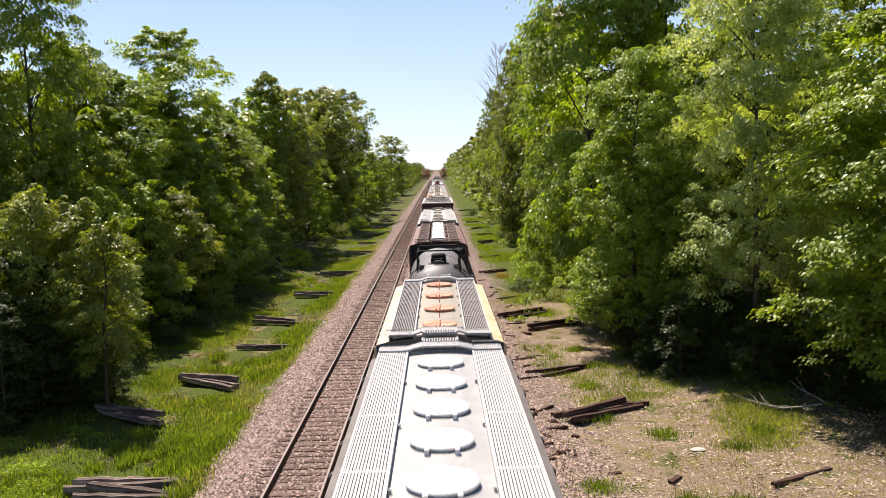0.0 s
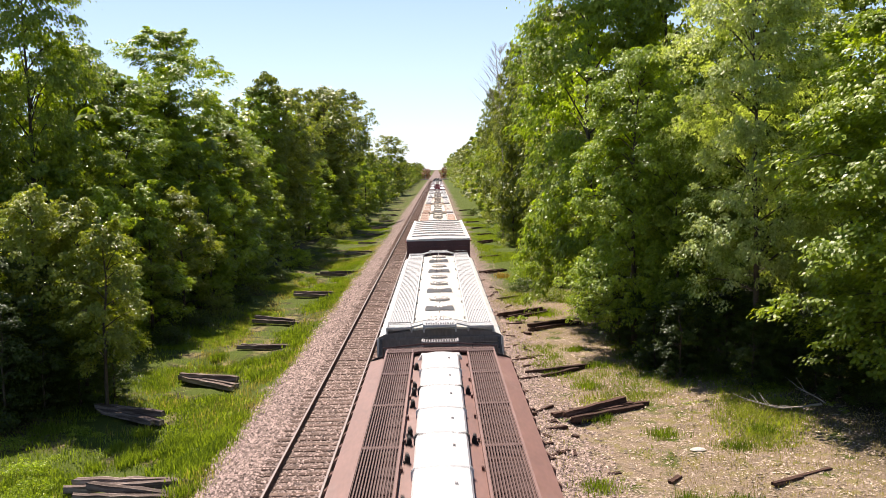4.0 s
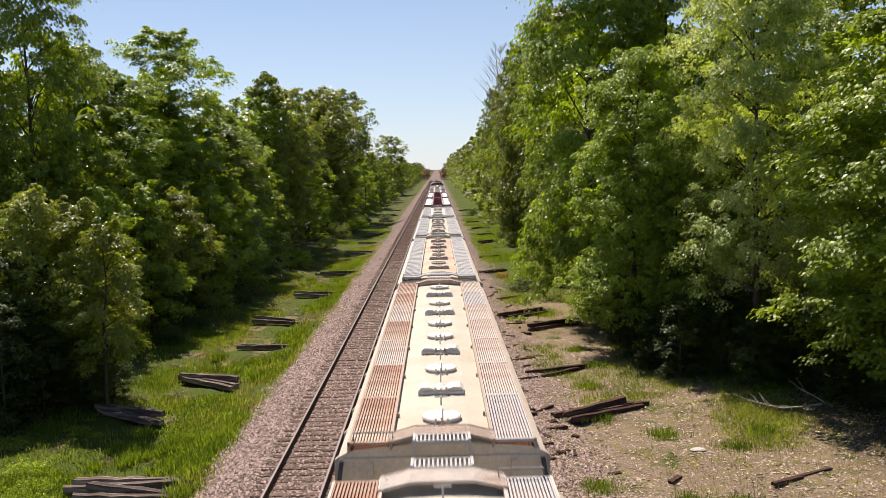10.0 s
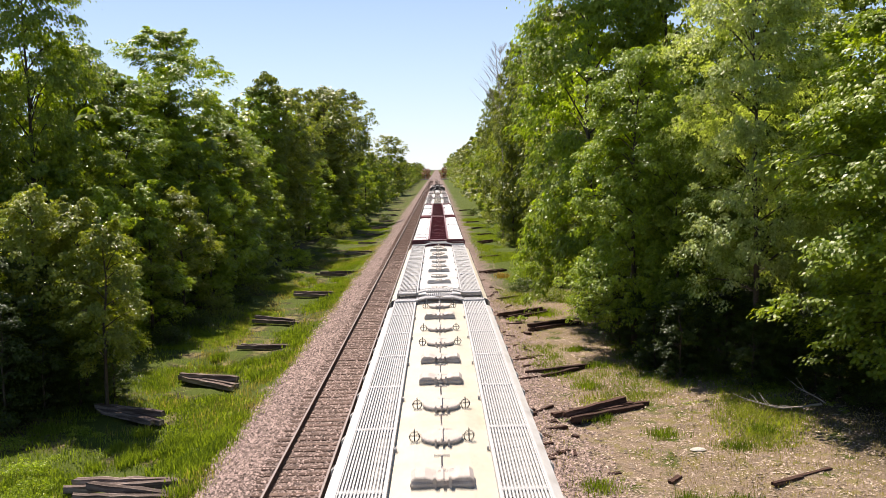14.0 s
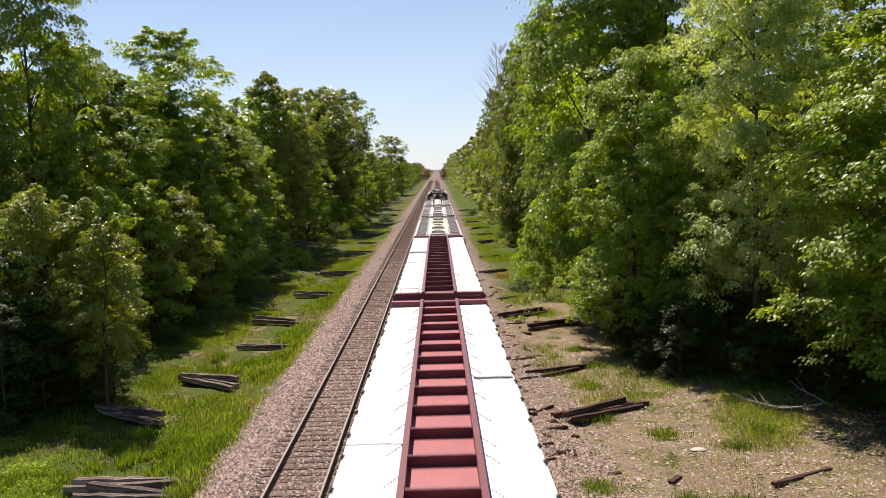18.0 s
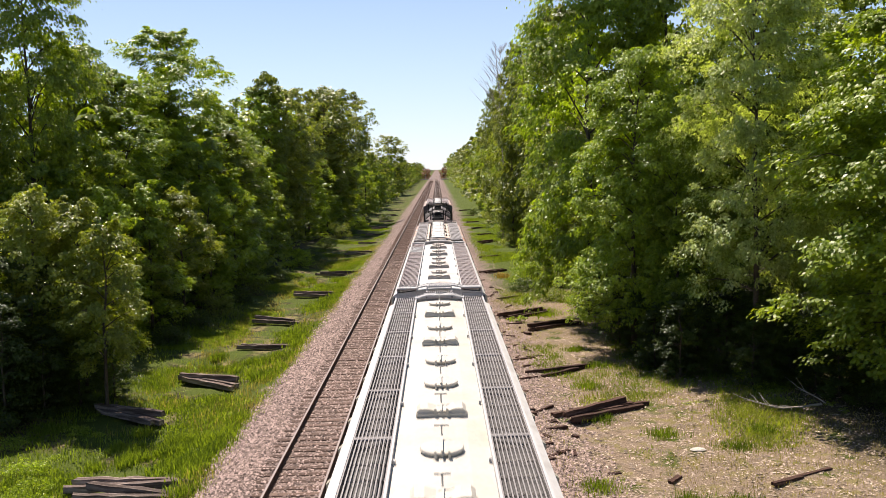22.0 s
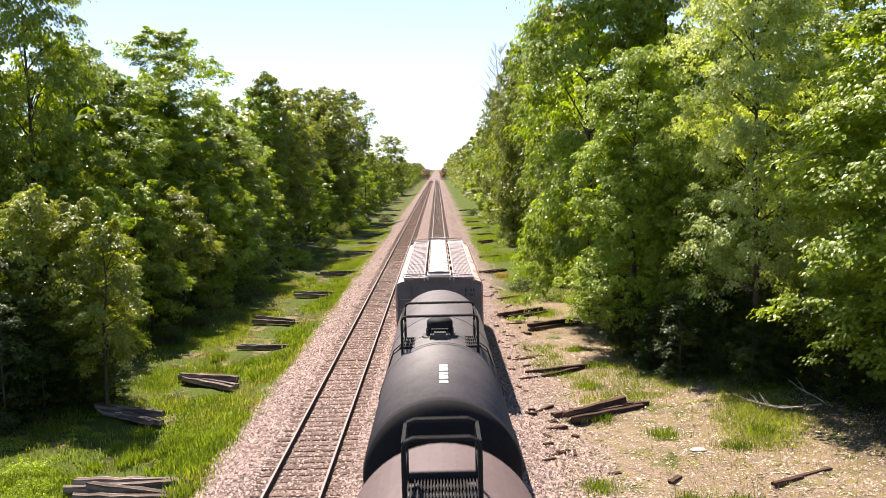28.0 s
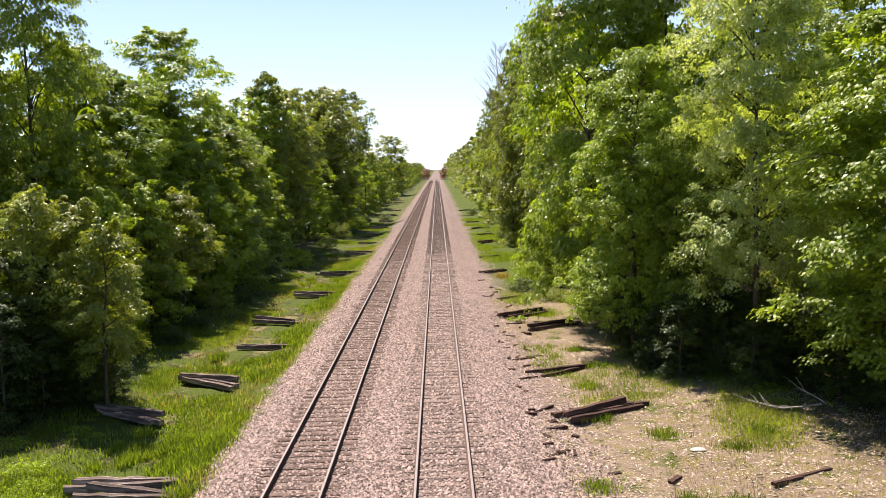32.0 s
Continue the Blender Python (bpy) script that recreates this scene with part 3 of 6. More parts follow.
# the other side
for row in (("n", "mid_high", -22.4, 47.5, 24.0, 40, 0.72), ("n", "slim", -24.2, 60.3, 18.6, 150, 1.15), ("n", "dusky", -16.2, 30.8, 4.7, 313, 1.0), ("n", "slim", -20.0, 64.6, 20.4, 80, 1.22), ("n", "dull", -22.5, 56, 16.8, 10, 1.1), ("n", "mid", -25, 53, 16, 70, 1.2), ("n", "slim", -21, 58, 16.0, 200, 1.2), ("n", "mid", -26, 44, 15, 20, 1.1), ("n", "mid", -20.0, 63, 15.5, 0, 0.95), ("n", "mid", -18.4, 47.9, 10.7, 50, 0.81), ("n", "slim", -19.4, 52.4, 13.4, 10, 1.08), ("n", "olive", -17.2, 47.9, 7.3, 171, 1.22), ("n", "olive", -18.2, 44.1, 7.6, 0, 1.33), ("m", "mid", -20.5, 45, 10.0, 0, 0.9),
            ("n", "light", -17.9, 49.6, 6.6, 223, 1.24), ("n", "light", -18.4, 42.7, 4.7, 261, 1.31), ("n", "light", -17.9, 45.4, 8.0, 30, 1.08), ("n", "young", -16.9, 35.8, 7.6, 60, 1.0), ("n", "young", -18.4, 37.5, 8.6, 20, 1.1), ("n", "olive", -14.9, 35.0, 8.4, 90, 1.0), ("n", "olive", -16.6, 34.0, 8.8, 200, 1.0), ("n", "dusky", -14.6, 33.6, 3.2, 40, 1.1), ("n", "dusky", -13.6, 34.6, 2.4, 75, 1.1), ("n", "olive", -13.3, 33.0, 7.8, 145, 0.9), ("n", "dusky", -15.4, 32.2, 3.6, 310, 1.1), ("n", "light", -16.9, 43.5, 8.6, 15, 1.0), ("n", "light", -16.4, 47.8, 8.8, 165, 1.0), ("n", "olive", -16.0, 52.6, 8.4, 260, 1.1), ("n", "light", -15.7, 58.0, 8.6, 300, 1.05), ("n", "light", -15.6, 64.5, 9.2, 120, 1.1), ("n", "light", -18.2, 35.6, 5.6, 130, 1.0), ("n", "light", -17.9, 55.5, 4.3, 10, 1.33), ("n", "dusky", -16.9, 32.2, 6.3, 10, 1.0), ("n", "dusky", -18.4, 43.2, 3.9, 282, 1.37), ("n", "dusky", -17.9, 47.2, 4.5, 117, 1.33), ("n", "dusky", -17.9, 53.1, 4.5, 22, 1.33), ("n", "olive", -17.2, 65.6, 6.8, 246, 1.23), ("n", "dusky", -16.6, 34.2, 5.8, 118, 1.0), ("n", "young", -17.9, 56.6, 3.2, 181, 1.44), ("n", "slim", -17.9, 72.9, 14.9, 130, 1.11), ("n", "dull", -17.5, 70.5, 12.9, 166, 1.23), ("n", "dull", -25, 41, 16.4, 168, 1.1), ("n", "dusky", -18.0, 31.8, 6.3, 299, 1.0), ("n", "light", -21.6, 37.5, 7.0, 0, 1.1),
            ("n", "light", -17.9, 67.3, 5.6, 298, 1.27), ("m", "bright", -20.0, 91.0, 18.4, 50, 1.18), ("m", "dull", -17.5, 97.1, 14.4, 310, 0.83), ("m", "bright", -17.5, 75.9, 7.0, 55, 1.19), ("m", "bright", -17.5, 114.7, 11.2, 41, 1.13), ("m", "round", -17.9, 103.8, 19.3, 0, 1.09), ("m", "young", -17.5, 88.5, 6.6, 278, 1.20),
            ("m", "bright", -17.5, 131.8, 10.7, 111, 1.14), ("m", "round", -17.9, 130.8, 21.4, 30, 1.25), ("m", "round", -17.9, 152.3, 23.7, 0, 1.30), ("m", "mid", -19.5, 110.4, 11.0, 139, 1.13), ("m", "young", -17.5, 111.5, 5.3, 258, 1.24), ("m", "young", -17.5, 124.2, 4.8, 121, 1.25), ("m", "dull", -17.9, 204.4, 20.3, 0, 0.65), ("m", "bright", -17.5, 171.9, 10.0, 161, 1.14),
            ("m", "mid", -18.4, 80.5, 13.0, 238, 1.12), ("m", "mid", -20.1, 67.3, 12.6, 232, 1.15), ("m", "dull", -17.9, 91.4, 20.2, 36, 0.82), ("m", "dull", -17.9, 133.2, 19.0, 160, 0.82), ("m", "mid", -17.9, 162.1, 13.3, 55, 1.12), ("m", "dull", -17.5, 221.6, 14.0, 290, 0.83), ("m", "young", -17.5, 172.5, 5.7, 187, 1.22), ("m", "bright", -17.5, 277.6, 8.7, 351, 1.16), ("m", "young", -17.5, 202.4, 6.6, 125, 1.20), ("m", "round", -17.9, 305.8, 21.1, 0, 1.52), ("m", "mid", -20.1, 56.6, 10.6, 115, 1.16), ("m", "round", -17.5, 95, 17.5, 20, 1.0), ("m", "mid", -19.5, 75.9, 16.4, 0, 1.16), ("m", "round", -18.6, 135.7, 20.9, 60, 1.09), ("m", "mid", -17.7, 78.2, 11.0, 154, 1.13)):
    plant(*row)
rnd = random.Random(5)
far_rows = []                      # kind, x, y, height, width
for k in range(46):
    y = 152 + 9.5 * k * (1 + k * 0.014)
    far_rows.append((rnd.choice(("mid", "dull")), 11.4 + rnd.uniform(-0.8, 1.6), y + rnd.uniform(-3, 3), rnd.uniform(15.5, 19.5), 1.0))
    far_rows.append((rnd.choice(("mid", "dull")), -15.4 + rnd.uniform(-2, 1.2), y + 20 + rnd.uniform(-3, 3), rnd.uniform(11.5, 14.0), 1.0))
for k in range(64):
    y = 120 + 7.5 * k * (1 + k * 0.012)
    for x in (-14.6 - rnd.uniform(0, 2.0), 10.2 + rnd.uniform(0, 2.0)):
        far_rows.append((rnd.choice(("mid", "dull")), x, y + rnd.uniform(-3, 3), rnd.uniform(5.5, 8.5), 1.25))
for k in range(24):
    if k > 1:
        far_rows.append(("mid", 17 + rnd.uniform(0, 8), 50 + 13 * k, rnd.uniform(15, 19), 1.0))
    far_rows.append(("mid", -18 - rnd.uniform(0, 8), 52 + 13 * k, rnd.uniform(11, 14), 1.0))
for k in range(26):
    x = -78 + 6.2 * k
    if not -10 < x < 6:
        far_rows.append(("mid", x + rnd.uniform(-1, 1), 1010 + rnd.uniform(0, 60), rnd.uniform(12, 16), 1.0))
for k in range(12):
    far_rows.append((rnd.choice(("mid", "dull")), 25 + rnd.uniform(0, 10), 18 + 7 * k, rnd.uniform(9, 11) + 0.6 * k, 1.0))
    far_rows.append((rnd.choice(("mid", "dull")), -24 - rnd.uniform(0, 9), 38 + 6 * k, rnd.uniform(12, 14), 1.0))
far_rows += [("rust", x, y, h, 1.3) for x, y, h in ((-8.2, 660, 9), (-10.5, 690, 10), (-7.4, 720, 9), (4.6, 665, 8.5), (6.5, 690, 10), (4.4, 730, 9))]


def far_woods():
    """The woods behind and beyond the trees of the edge: crowns on short stems, joined."""
    for kind, leaf, label in (("mid", "mid", "dense green woods along the line in the distance"), ("dull", "dull", "dull olive-green woods along the line in the distance"),
                              ("rust", "rust", "reddish-brown small trees beyond the far road crossing")):
        crown = [c for c in far[kind].children if c.name.startswith("crown")][0].data
        base = np.empty(len(crown.vertices) * 3, np.float32)
        crown.vertices.foreach_get("co", base)
        base = base.reshape(-1, 3)
        out, wood = [], Geo()
        for k, x, y, h, wide in far_rows:
            if k != kind:
                continue
            s, a = h / 18, radians((x * 37 + y * 53) % 360)
            w = s ** 0.75 * wide
            z = ground_z(x, y) - 0.05
            c, d = math.cos(a) * w, math.sin(a) * w
            out.append(np.stack([base[:, 0] * c - base[:, 1] * d + x, base[:, 0] * d + base[:, 1] * c + y, base[:, 2] * s + z], axis=1))
            wood.tube([(x, y, z - 0.3), (x, y, z + h * 0.8)], 0.012 * h + 0.03, 5, 0.03)
        v = np.concatenate(out)
        t = thing("far_woods", label, "woods", kind="stuff")
        part("crown", array_mesh("crown", v, np.arange(len(v)).reshape(-1, 4), LEAF[leaf]), t)
        wood.part("trunk", BARK, t)
        for ob in list(far[kind].children) + [far[kind]]:
            bpy.data.objects.remove(ob)


far_woods()


def bare_top(x, y, h):
    """A tall tree whose crown has died back to pale twigs."""
    rnd, t = random.Random(61), thing("dead_tree", "tall thin tree with a dead leafless grey top", "tree", pose(x, y, ground_z(x, y)))
    g = Geo().tube([(0, 0, -0.3), (0.15, 0, h * 0.4), (-0.1, 0.2, h * 0.75), (-0.5, 0.1, h)], 0.16, 6, 0.03)
    for k in range(54):
        z, a = h * rnd.uniform(0.6, 0.99), rnd.uniform(0, 6.28)
        ln = 0.6 + (h - z) * 0.35
        p = [(0, 0, z), (math.cos(a) * ln * 0.5, math.sin(a) * ln * 0.5, z + ln * 0.5), (math.cos(a) * ln, math.sin(a) * ln, z + ln * 1.1)]
        g.tube(p, 0.035, 3, 0.012, False)
        for q in range(3):
            b = a + rnd.uniform(-1, 1)
            g.tube([p[1], (p[1][0] + math.cos(b) * 0.5, p[1][1] + math.sin(b) * 0.5, p[1][2] + 0.7)], 0.016, 3, 0.008, False)
    g.part("trunk", DEAD, t, "bleached trunk and twigs", True)


bare_top(7.9, 104, 23.4)


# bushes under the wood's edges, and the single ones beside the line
shrubs = {"dark": bush(41, 1.7, 2.2, 46, 60, 0.13, "shade", "undergrowth at the foot of the trees, its shade put into dark leaves"),
          "light": bush(42, 1.5, 1.9, 46, 60, 0.12, "bright", "bright green leafy bush in the sun"),
          "olive": bush(43, 1.4, 2.4, 40, 60, 0.11, "dull", "olive-green shrub with small leaves"),
          "low": bush(44, 1.1, 0.8, 30, 50, 0.10, "bright", "low spreading bright green weeds", "weed_patch")}


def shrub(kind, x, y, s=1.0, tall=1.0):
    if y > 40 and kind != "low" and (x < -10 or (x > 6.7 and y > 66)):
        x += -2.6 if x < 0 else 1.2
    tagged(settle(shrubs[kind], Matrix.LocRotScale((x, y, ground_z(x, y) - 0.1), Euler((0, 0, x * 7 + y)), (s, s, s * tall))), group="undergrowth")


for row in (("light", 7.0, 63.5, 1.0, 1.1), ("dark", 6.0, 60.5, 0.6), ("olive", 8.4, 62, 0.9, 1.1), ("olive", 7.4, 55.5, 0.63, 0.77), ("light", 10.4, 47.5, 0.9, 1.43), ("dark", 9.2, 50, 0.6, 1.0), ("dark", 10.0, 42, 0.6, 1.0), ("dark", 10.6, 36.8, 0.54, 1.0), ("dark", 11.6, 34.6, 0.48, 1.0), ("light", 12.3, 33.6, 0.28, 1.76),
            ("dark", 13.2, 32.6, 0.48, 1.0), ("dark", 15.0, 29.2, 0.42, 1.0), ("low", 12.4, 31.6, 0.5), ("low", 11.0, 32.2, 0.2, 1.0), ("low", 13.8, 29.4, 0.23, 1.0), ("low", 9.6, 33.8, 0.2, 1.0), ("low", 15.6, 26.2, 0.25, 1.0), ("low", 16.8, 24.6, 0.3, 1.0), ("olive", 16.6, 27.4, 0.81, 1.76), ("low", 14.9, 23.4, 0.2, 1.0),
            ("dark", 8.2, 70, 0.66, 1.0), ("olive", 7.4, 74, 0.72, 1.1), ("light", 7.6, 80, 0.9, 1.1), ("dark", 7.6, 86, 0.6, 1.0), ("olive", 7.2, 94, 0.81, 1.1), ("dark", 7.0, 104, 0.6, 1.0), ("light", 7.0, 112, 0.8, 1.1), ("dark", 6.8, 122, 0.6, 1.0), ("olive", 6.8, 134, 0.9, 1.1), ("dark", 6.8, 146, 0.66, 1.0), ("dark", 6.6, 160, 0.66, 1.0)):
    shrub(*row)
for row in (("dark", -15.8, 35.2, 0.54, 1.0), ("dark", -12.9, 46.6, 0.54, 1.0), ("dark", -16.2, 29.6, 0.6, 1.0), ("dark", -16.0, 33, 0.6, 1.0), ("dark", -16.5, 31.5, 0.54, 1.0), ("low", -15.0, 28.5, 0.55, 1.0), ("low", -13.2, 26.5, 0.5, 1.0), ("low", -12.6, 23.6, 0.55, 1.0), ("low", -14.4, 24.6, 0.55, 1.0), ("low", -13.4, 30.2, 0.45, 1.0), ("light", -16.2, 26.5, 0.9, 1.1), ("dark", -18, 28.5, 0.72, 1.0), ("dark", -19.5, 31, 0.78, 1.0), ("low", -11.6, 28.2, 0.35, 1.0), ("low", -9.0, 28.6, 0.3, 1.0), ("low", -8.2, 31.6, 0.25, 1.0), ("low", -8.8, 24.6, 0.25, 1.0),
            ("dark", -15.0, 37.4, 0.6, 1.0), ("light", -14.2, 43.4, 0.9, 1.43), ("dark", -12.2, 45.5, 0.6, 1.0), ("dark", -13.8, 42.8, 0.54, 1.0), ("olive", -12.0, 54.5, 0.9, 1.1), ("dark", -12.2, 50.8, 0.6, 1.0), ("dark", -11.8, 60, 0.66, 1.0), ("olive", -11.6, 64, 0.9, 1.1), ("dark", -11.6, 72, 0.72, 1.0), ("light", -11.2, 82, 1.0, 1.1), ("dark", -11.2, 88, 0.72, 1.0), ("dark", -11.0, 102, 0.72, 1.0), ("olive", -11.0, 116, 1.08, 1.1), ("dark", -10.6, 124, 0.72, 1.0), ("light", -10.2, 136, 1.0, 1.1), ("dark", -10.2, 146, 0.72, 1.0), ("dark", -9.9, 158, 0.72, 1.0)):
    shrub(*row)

for x, y, r in ((-8.3, 27.4, 0.5), (-7.9, 29.0, 0.55), (-8.6, 29.8, 0.45), (-8.0, 31.4, 0.5), (-8.9, 26.2, 0.4), (-7.7, 33.2, 0.4), (-12.4, 24.6, 0.9), (-13.2, 26.0, 0.9), (-11.6, 23.6, 0.8)):
    shrub("low", x, y, r * 0.6, 1.2)
for k in range(34):
    shrub("low", rnd.uniform(-14.0, -7.9), 21 + 55 * rnd.random() ** 1.3, rnd.uniform(0.14, 0.32), rnd.uniform(0.7, 1.2))
for k in range(26):
    shrub("low", rnd.uniform(7.8, 14.2), rnd.uniform(28.0, 32.6), rnd.uniform(0.12, 0.24), rnd.uniform(0.7, 1.3))
for k in range(16):
    shrub(rnd.choice(("low", "low", "olive")), rnd.uniform(5.2, 14.0), rnd.uniform(22, 33), rnd.uniform(0.09, 0.2), rnd.uniform(0.5, 0.9))


# ---------------------------------------------------------------- the train: paints
cars = []                          # (thing, where its own origin stands along the line at 0 s)
WHITE = mat("white_paint", (0.47, 0.46, 0.44), 0.5, 0, 0.09, 2, stain=(0.33, 0.305, 0.275), stain_scale=1.1, stain_low=0.52, stain_high=0.74)
LIDWHITE = mat("white_lid_paint", (0.58, 0.575, 0.565), 0.5, 0, 0.04, 2, stain=(0.50, 0.47, 0.44), stain_scale=2.2, stain_low=0.58, stain_high=0.72)
CREAM = mat("cream_paint", (0.45, 0.41, 0.32), 0.55, 0, 0.07, 1.5, stain=(0.40, 0.31, 0.21), stain_scale=0.8, stain_low=0.5, stain_high=0.8)
OFFWHITE = mat("off_white_paint", (0.46, 0.43, 0.37), 0.55, 0, 0.07, 1.5, stain=(0.40, 0.345, 0.26), stain_scale=0.8, stain_low=0.5, stain_high=0.8)
LIDPALE = mat("pale_grey_lid_paint", (0.58, 0.53, 0.475), 0.6, 0, 0.1, 5, stain=(0.45, 0.37, 0.30), stain_scale=2.5)
CREAM_RUST = mat("cream_paint_rusting", (0.46, 0.405, 0.325), 0.6, 0, 0.08, 1.5, stain=(0.40, 0.20, 0.115), stain_scale=0.9, stain_low=0.52, stain_high=0.72)
RUSTY = mat("orange_rusting_crown", (0.45, 0.40, 0.33), 0.6, 0, 0.08, 1.5, stain=(0.38, 0.155, 0.08), stain_scale=1.3, stain_low=0.43, stain_high=0.54)
PATCHY = mat("patchy_rusting_crown", (0.46, 0.41, 0.335), 0.6, 0, 0.08, 1.5, stain=(0.35, 0.155, 0.09), stain_scale=1.5, stain_low=0.51, stain_high=0.61)
SALMON = mat("salmon_stained_paint", (0.45, 0.36, 0.255), 0.6, 0, 0.1, 1.5, stain=(0.45, 0.175, 0.085), stain_scale=0.6, stain_low=0.46, stain_high=0.74)
TAN = mat("tan_paint", (0.26, 0.235, 0.185), 0.6, 0, 0.08, 2, stain=(0.34, 0.30, 0.24), stain_scale=1.1)
GREYP = mat("light_grey_paint", (0.33, 0.33, 0.325), 0.5, 0, 0.08, 2, stain=(0.44, 0.44, 0.43), stain_scale=1.3)
DIRTY = mat("dirty_grey_side", (0.14, 0.125, 0.115), 0.7, 0, 0.2, 1.5, stain=(0.08, 0.06, 0.05), stain_scale=0.7, stretch=(1, 1, 0.3))
# cream lightened past the wagons' own, holding sky and bounce light in the gaps
TANEND = mat("bounce_lit_dusty_cream", (0.60, 0.53, 0.43), 0.7, 0, 0.12, 2, stain=(0.40, 0.31, 0.23), stain_scale=0.9)
GREYEND = mat("dusty_grey_end", (0.44, 0.42, 0.41), 0.7, 0, 0.15, 2, stain=(0.30, 0.24, 0.21), stain_scale=0.9)
GALV = mat("galvanised_bars", (0.39, 0.38, 0.375), 0.55, 0.1, 0.1, 4, stain=(0.30, 0.30, 0.305), stain_scale=1.0)
BARW = mat("white_bars", (0.41, 0.405, 0.395), 0.5, 0, 0.08, 4, stain=(0.32, 0.305, 0.29), stain_scale=1.4)
BARR = mat("rusting_bars", (0.50, 0.40, 0.31), 0.7, 0, 0.12, 4, stain=(0.26, 0.095, 0.045), stain_scale=0.8, stain_low=0.40, stain_high=0.60)
BARP = mat("part_rusted_bars", (0.48, 0.42, 0.365), 0.7, 0, 0.12, 4, stain=(0.32, 0.17, 0.105), stain_scale=0.6, stain_low=0.46, stain_high=0.66)
BARD = mat("grey_bars", (0.21, 0.192, 0.184), 0.55, 0.1, 0.12, 4, stain=(0.19, 0.155, 0.14), stain_scale=1.0)
BARM = mat("mauve_brown_bars", (0.25, 0.205, 0.20), 0.6, 0.05, 0.15, 4, stain=(0.21, 0.15, 0.13), stain_scale=1.2)
BARB = mat("brown_bars", (0.085, 0.038, 0.030), 0.75, 0, 0.15, 4, stain=(0.09, 0.05, 0.04), stain_scale=1.0)
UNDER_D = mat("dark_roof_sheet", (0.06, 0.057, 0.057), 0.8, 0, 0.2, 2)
UNDER_G = mat("grey_roof_sheet", (0.26, 0.255, 0.25), 0.7, 0, 0.15, 2)
UNDER_R = mat("rusty_roof_sheet", (0.27, 0.125, 0.07), 0.85, 0, 0.25, 2, stain=(0.45, 0.34, 0.25), stain_scale=0.7)
UNDER_B = mat("brown_roof_sheet", (0.05, 0.023, 0.02), 0.8, 0, 0.2, 2)
BROWN = mat("brown_paint", (0.145, 0.068, 0.052), 0.6, 0, 0.14, 2, stain=(0.20, 0.125, 0.105), stain_scale=0.9, stretch=(1, 0.4, 1))
DARKBROWN = mat("dark_brown_end", (0.075, 0.025, 0.025), 0.6, 0, 0.2, 2, stain=(0.045, 0.018, 0.018), stain_scale=0.8)
LIDRUST = mat("rust_marked_white_lid", (0.50, 0.485, 0.47), 0.5, 0, 0.05, 2, stain=(0.44, 0.26, 0.12), stain_scale=0.45, stain_low=0.58, stain_high=0.72)
PLAT = mat("tan_grating", (0.36, 0.27, 0.21), 0.7, 0, 0.1, 4)
ORANGE = mat("orange_lid_paint", (0.50, 0.155, 0.065), 0.5, 0, 0.1, 5, stain=(0.58, 0.33, 0.22), stain_scale=2.5, stain_low=0.46, stain_high=0.62)
PINKISH = mat("faded_lid_paint", (0.42, 0.37, 0.33), 0.65, 0, 0.12, 5, stain=(0.25, 0.19, 0.16), stain_scale=3)
BEIGE = mat("beige_eave_paint", (0.54, 0.43, 0.28), 0.6, 0, 0.08, 1.5, stain=(0.50, 0.25, 0.085), stain_scale=0.7, stain_low=0.52, stain_high=0.7)
LASTEAVE = mat("rust_streaked_eave", (0.44, 0.39, 0.345), 0.65, 0, 0.1, 2, stain=(0.30, 0.115, 0.06), stain_scale=1.4, stain_low=0.44, stain_high=0.58, stretch=(1.2, 0.9, 1))
BLACK = mat("black_steel", (0.018, 0.017, 0.017), 0.72, 0, 0.25, 4)
SOOT = mat("sooty_steel", (0.06, 0.055, 0.052), 0.75, 0, 0.25, 3)
TANKG = mat("charcoal_tank_paint", (0.12, 0.114, 0.118), 0.55, 0, 0.12, 1.2, stain=(0.15, 0.145, 0.145), stain_scale=0.6)
TANKB = mat("dusty_black_tank_paint", (0.078, 0.066, 0.068), 0.66, 0, 0.2, 1.2, stain=(0.035, 0.029, 0.03), stain_scale=0.8)
TANKR = mat("red_brown_dusty_tank", (0.09, 0.061, 0.059), 0.68, 0, 0.15, 1.2, stain=(0.06, 0.044, 0.043), stain_scale=0.6)
# near-black stands for the shade on the heads that face the bridge
TANKHEAD = mat("shade_black_tank_head", (0.012, 0.011, 0.012), 0.8, 0, 0.2, 2)
LETTER = mat("white_lettering", (0.55, 0.54, 0.52), 0.6, 0, 0.1, 9)
FAINT = mat("worn_lettering", (0.20, 0.10, 0.10), 0.7, 0, 0.2, 9)
DARKLETTER = mat("black_lettering", (0.03, 0.03, 0.03), 0.6)
MAROON = mat("maroon_paint", (0.135, 0.026, 0.031), 0.5, 0, 0.12, 2, stain=(0.20, 0.06, 0.055), stain_scale=0.9)
# maroon made lighter for upward faces, the sky's light put into it
MAROON_TOP = mat("sky_lit_red_top", (0.31, 0.083, 0.088), 0.55, 0, 0.1, 2, stain=(0.36, 0.12, 0.10), stain_scale=0.9)
MAROON_RUST = mat("rusting_red_pan", (0.18, 0.054, 0.048), 0.7, 0, 0.15, 2, stain=(0.26, 0.10, 0.055), stain_scale=0.7, stain_low=0.54, stain_high=0.7)
WRAP = mat("white_lumber_wrap", (0.74, 0.74, 0.735), 0.42, 0, 0.03, 1.5, 0.35, 3.0, stain=(0.62, 0.63, 0.66), stain_scale=0.7, stretch=(1, 1, 1))
